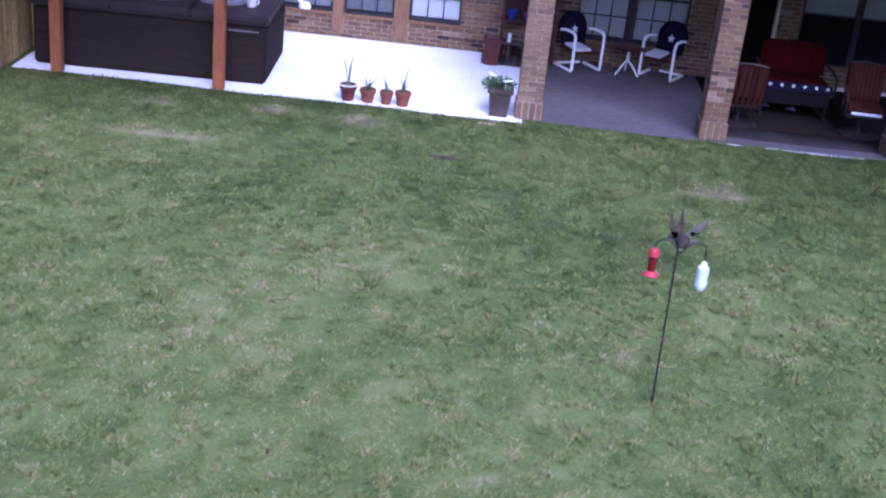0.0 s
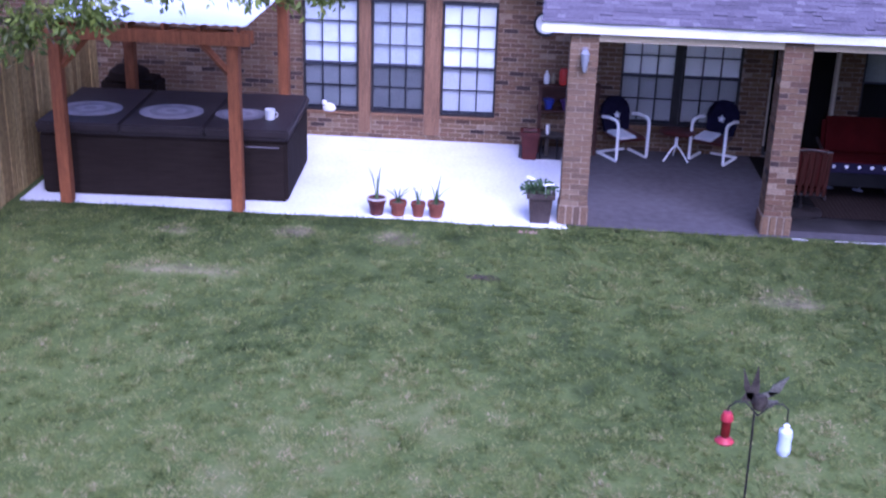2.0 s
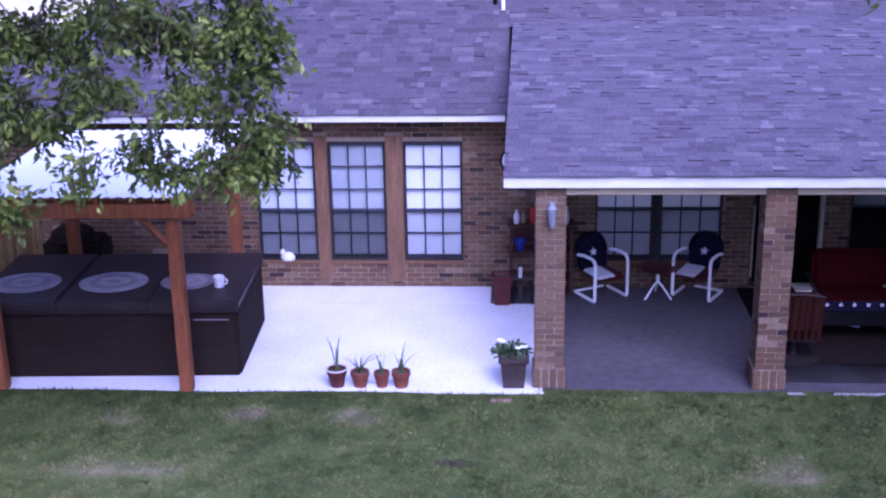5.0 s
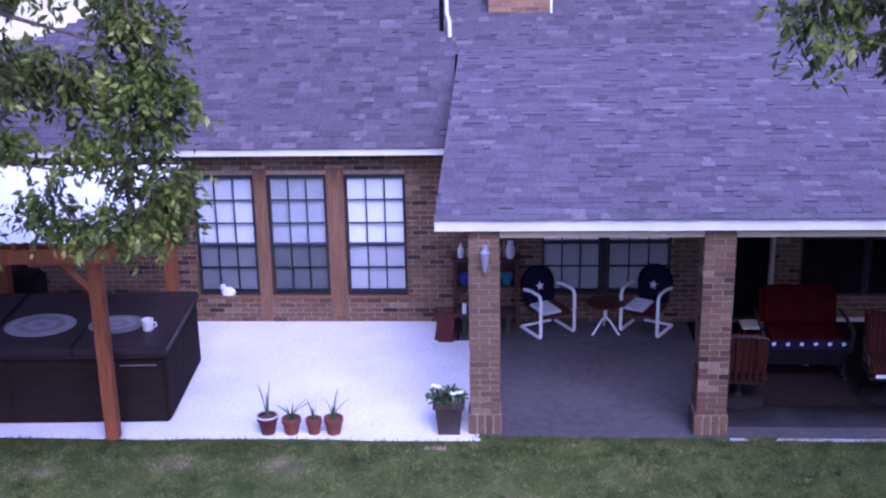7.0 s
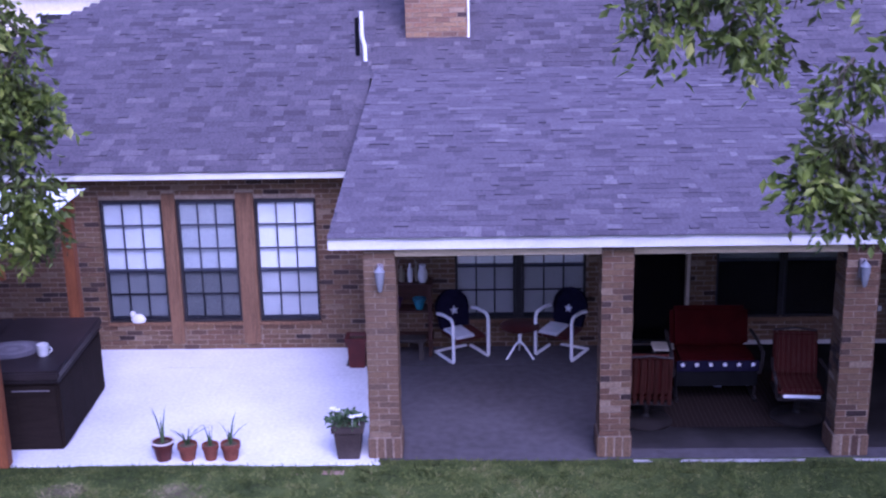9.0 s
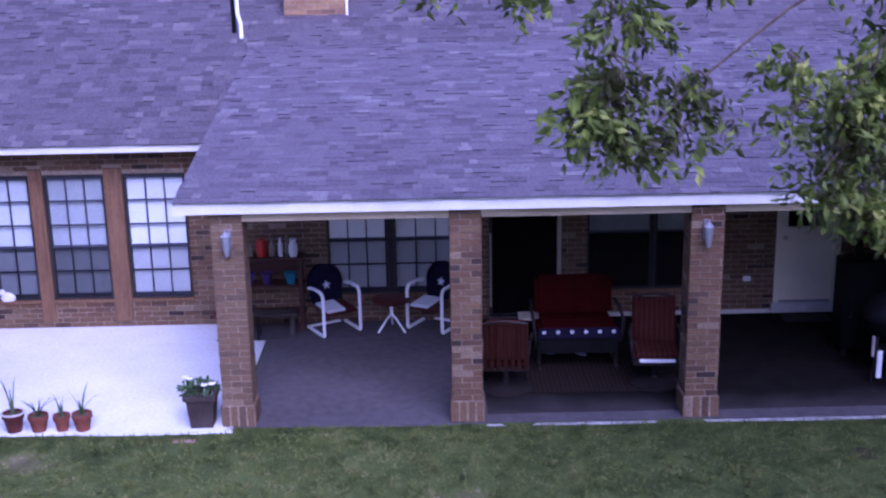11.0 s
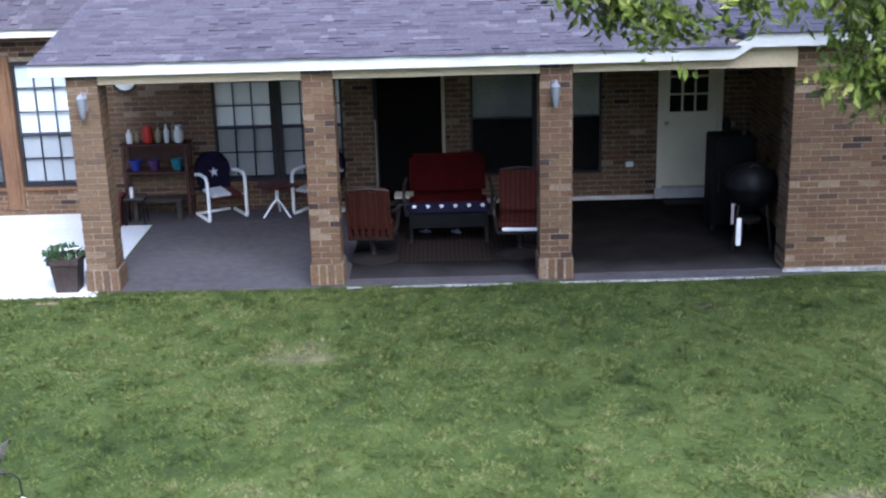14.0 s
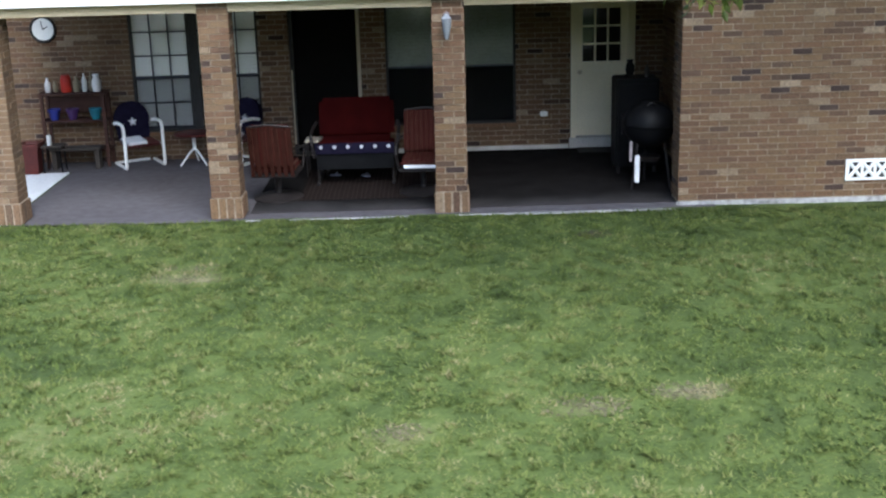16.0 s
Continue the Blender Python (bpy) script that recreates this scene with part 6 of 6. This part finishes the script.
# ---- assumed neighbouring house, added to fill a bright gap past the roof hip ----
nh = thing("neighbour_house", (-17, 30, 0), "assumed pale cream house filling the bright gap beyond the roof", "house")
bm = bmesh.new()
box(bm, -7, 7, 0, 8, -0.3, 3.2)
part("wall", bm, surface("pale_render", (0.6, 0.54, 0.4), (0.74, 0.68, 0.52), 1, 12, 0.9, 0.2), nh)
bm = bmesh.new()
ends = [[bm.verts.new((x, y, z)) for y, z in ((-0.5, 3.1), (4, 5.2), (8.5, 3.1), (8.5, 3.0), (4, 5.05), (-0.5, 3.0))] for x in (-7.4, 7.4)]
for k in range(6):
    bm.faces.new((ends[0][k], ends[0][(k + 1) % 6], ends[1][(k + 1) % 6], ends[1][k]))
bm.faces.new(ends[0])
bm.faces.new(ends[1][::-1])
part("roof", bm, M_felt, nh)
for x in (-4.5, -0.6, 3.2):
    bm = bmesh.new()
    box(bm, x, x + 1.3, -0.03, 0.05, 0.9, 2.2, 0.02)
    w = part("window", bm, M_white, nh, "white-framed window")
    bm = bmesh.new()
    box(bm, x + 0.1, x + 1.2, -0.045, -0.032, 1.0, 2.1)
    part("pane", bm, M_frame_dark, w, "dark pane")

# ---- unseen leaf belt behind the camera, added to block low sky light ----
def woods(pts, h, seed):
    rng = np.random.default_rng(seed)
    vs, fs = [], []
    for (x0, y0), (x1, y1) in zip(pts, pts[1:]):
        n = int(math.hypot(x1 - x0, y1 - y0) * 260)
        for _ in range(n):
            t, z = rng.random(), rng.random() ** 0.8 * h * rng.uniform(0.75, 1.05)
            p = np.array((x0 + (x1 - x0) * t, y0 + (y1 - y0) * t, z - 0.5)) + rng.normal(0, 0.7, 3)
            a, b2 = rng.normal(0, 1, 3), rng.normal(0, 1, 3)
            a *= 0.4 / np.linalg.norm(a)
            b2 *= 0.28 / np.linalg.norm(b2)
            k = len(vs)
            vs += [tuple(p - a), tuple(p + b2), tuple(p + a), tuple(p - b2)]
            fs.append((k, k + 1, k + 2, k + 3))
    joined("far_woods", vs, fs, M_leaf, None, "unseen belt of leaves added to block low sky light", "woods")


woods([(-15, 4), (-15, -24), (17, -24), (17, 2)], 6.0, 6)

# ---- shingles and bricks, piece by piece ----
def shingle_mesh(w, h, butt, mat):
    bm = bmesh.new()
    vs = [bm.verts.new(p) for p in ((0, 0, butt), (w, 0, butt), (w, h, 0.004), (0, h, 0.004), (0, 0, 0), (w, 0, 0), (w, h, 0), (0, h, 0))]
    for f in ((0, 1, 2, 3), (4, 5, 1, 0), (5, 6, 2, 1), (7, 4, 0, 3)):
        bm.faces.new([vs[i] for i in f])
    me = mesh_of("shingle", bm, mat, False)
    me.materials.append(M_butt_shadow)
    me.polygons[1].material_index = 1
    return me


# laminated shingles: narrow and wide tabs, some thick, most thin
SH_W, SH_H = 0.2, 0.125
WIDTHS, BUTTS = (0.45, 0.75, 1.1, 1.5), (0.004, 0.005, 0.008, 0.016)
SH_MESHES = {mat: [[shingle_mesh(SH_W * k - 0.003, SH_H * 1.08, t, mat) for t in BUTTS] for k in WIDTHS] for mat in (M_shingle, M_shingle_shaded)}


def shingle(parent, x0, x1, y0, z0, slope, y1, stretch=None, mats=(M_shingle, M_shingles)):
    """Courses of shingles up a slope; x0 and x1 may change with y."""
    up = Vector((0, 1, slope)).normalized()
    ax = Vector((1, 0, 0))
    nrm = ax.cross(up)
    turn = Matrix((ax, up, nrm)).transposed().to_4x4()
    rows = int((y1 - y0) / up.y / SH_H)
    verts, faces, butts, made = [], [], [], 0
    for r in range(rows):
        base = Vector((0, y0, z0)) + up * (r * SH_H - 0.03)
        a0, a1 = (e(base.y) if callable(e) else e for e in (x0, x1))
        x = a0 - rnd.random() * SH_W
        while x < a1:
            k = rnd.randrange(4)
            j = rnd.choice((0, 1, 1, 2, 3)) if k < 2 else rnd.choice((0, 0, 1, 2))
            t = BUTTS[j]
            w = SH_W * WIDTHS[k]
            p = base + Vector((x, 0, 0)) + up * rnd.uniform(-0.004, 0.004) + nrm * 0.001
            c0, c1 = max(x, a0), min(x + w - 0.003, a1)
            x += w
            if c1 - c0 < 0.04:
                continue
            if stretch and made < 300 and stretch[0] < c0 and c1 < stretch[1] and stretch[2] < p.y < stretch[3] and c1 - c0 > w - 0.02:
                m = turn.copy()
                m.translation = p
                child("shingle", SH_MESHES[mats[0]][k][j], parent, m)
                made += 1
                continue
            b = len(verts)
            for u, v, h in ((c0, 0, t), (c1, 0, t), (c1, SH_H * 1.08, 0.004), (c0, SH_H * 1.08, 0.004), (c0, 0, 0), (c1, 0, 0)):
                q = Vector((u, p.y, p.z)) + up * v + nrm * h
                verts.append(tuple(q))
            faces += [(b, b + 1, b + 2, b + 3), (b + 4, b + 5, b + 1, b), (b + 4, b, b + 3), (b + 5, b + 2, b + 1)]
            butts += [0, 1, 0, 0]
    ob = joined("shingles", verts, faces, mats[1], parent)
    ob.data.materials.append(M_butt_shadow)
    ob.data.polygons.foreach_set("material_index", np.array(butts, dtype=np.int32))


shingle(roof_porch, rake_x, 6.85, PORCH_Y - 0.03, PORCH_Z, PORCH_S, 5.3, stretch=(0.0, 6.0, -0.3, 1.3))
shingle(roof_eave, 6.87, 13.2, PORCH_Y - 0.03, PORCH_Z + 0.13, PORCH_S - 0.13 / 1.26, 1.15)
shingle(roof_wing, 6.87, 13.2, 1.2, porch_z(1.2), PORCH_S, 5.3)
shingle(roof_main, lambda y: hip_x(max(y, MAIN_Y)), RX + 0.05, MAIN_Y - 0.03, MAIN_Z, MAIN_S, 10.2, stretch=(-5.5, -0.6, 2.8, 4.6), mats=(M_shingle_shaded, M_shingles_shaded))
shingle(roof_main, RX + 0.05, 13.2, 4.9, main_z(4.9), MAIN_S, RIDGE, mats=(M_shingle_shaded, M_shingles_shaded))

X, Y = Vector((1, 0, 0)), Vector((0, 1, 0))
holes = [(h0 - WX0, h1 - WX0, hb, ht) for h0, h1, hb, ht in HOLES] + [(-2.915 - WX0, -2.725 - WX0, 0.06, 2.13), (-1.965 - WX0, -1.715 - WX0, 0.06, 2.13)]
clad(wall_back, (WX0, WY, 0), X, -Y, WX1 - WX0, 0.0, 2.4, holes, (-1.2 - WX0, 0.84 - WX0, 0.0, 2.1))
clad(wall_wing, (7.47, 0.08, 0), X, -Y, 5.5, 0.05, 2.5, (), (0.0, 3.0, 0.0, 2.3))
clad(wall_wing, (7.47, 0.45, 0), -Y, -X, 0.37, 0.05, 2.5)
clad(wall_wing, (7.87, 3.32, 0), -Y, -X, 2.87, 0.0, 2.4)
cz = main_z(5.9)
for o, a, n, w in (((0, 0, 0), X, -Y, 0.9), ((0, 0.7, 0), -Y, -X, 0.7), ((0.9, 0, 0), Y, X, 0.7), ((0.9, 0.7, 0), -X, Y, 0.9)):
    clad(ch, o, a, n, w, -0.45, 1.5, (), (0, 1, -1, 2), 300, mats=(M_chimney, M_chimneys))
for k, (c, wd) in enumerate(columns):
    count = [0]
    tan = (M_brick, M_bricks) if k else (M_faded, M_fadeds)
    a0, a1 = 0.02, wd - 0.02
    for o, a, n in (((a0, a0, 0), X, -Y), ((a0, a1, 0), -Y, -X), ((a1, a0, 0), Y, X), ((a1, a1, 0), -X, Y)):
        clad(c, o, a, n, wd - 0.04, 0.24, 2.307, (), (-1, 1, 0, 3), 300, count, tan)
    # upright bricks round the foot
    bm = bmesh.new()
    box(bm, -0.034, 0.034, -0.014, 0.01, -0.112, 0.112, 0.004)
    SOLDIER = mesh_of("brick", bm, tan[0])
    for side in range(4):
        for i in range(4):
            u = 0.045 + (wd - 0.09) * i / 3
            p, r = (((u, 0.008), 0), ((wd - 0.008, u), 90), ((wd - u, wd - 0.008), 180), ((0.008, wd - u), 270))[side]
            child("brick", SOLDIER, c, pose(p[0], p[1], 0.115, 0, 0, r))
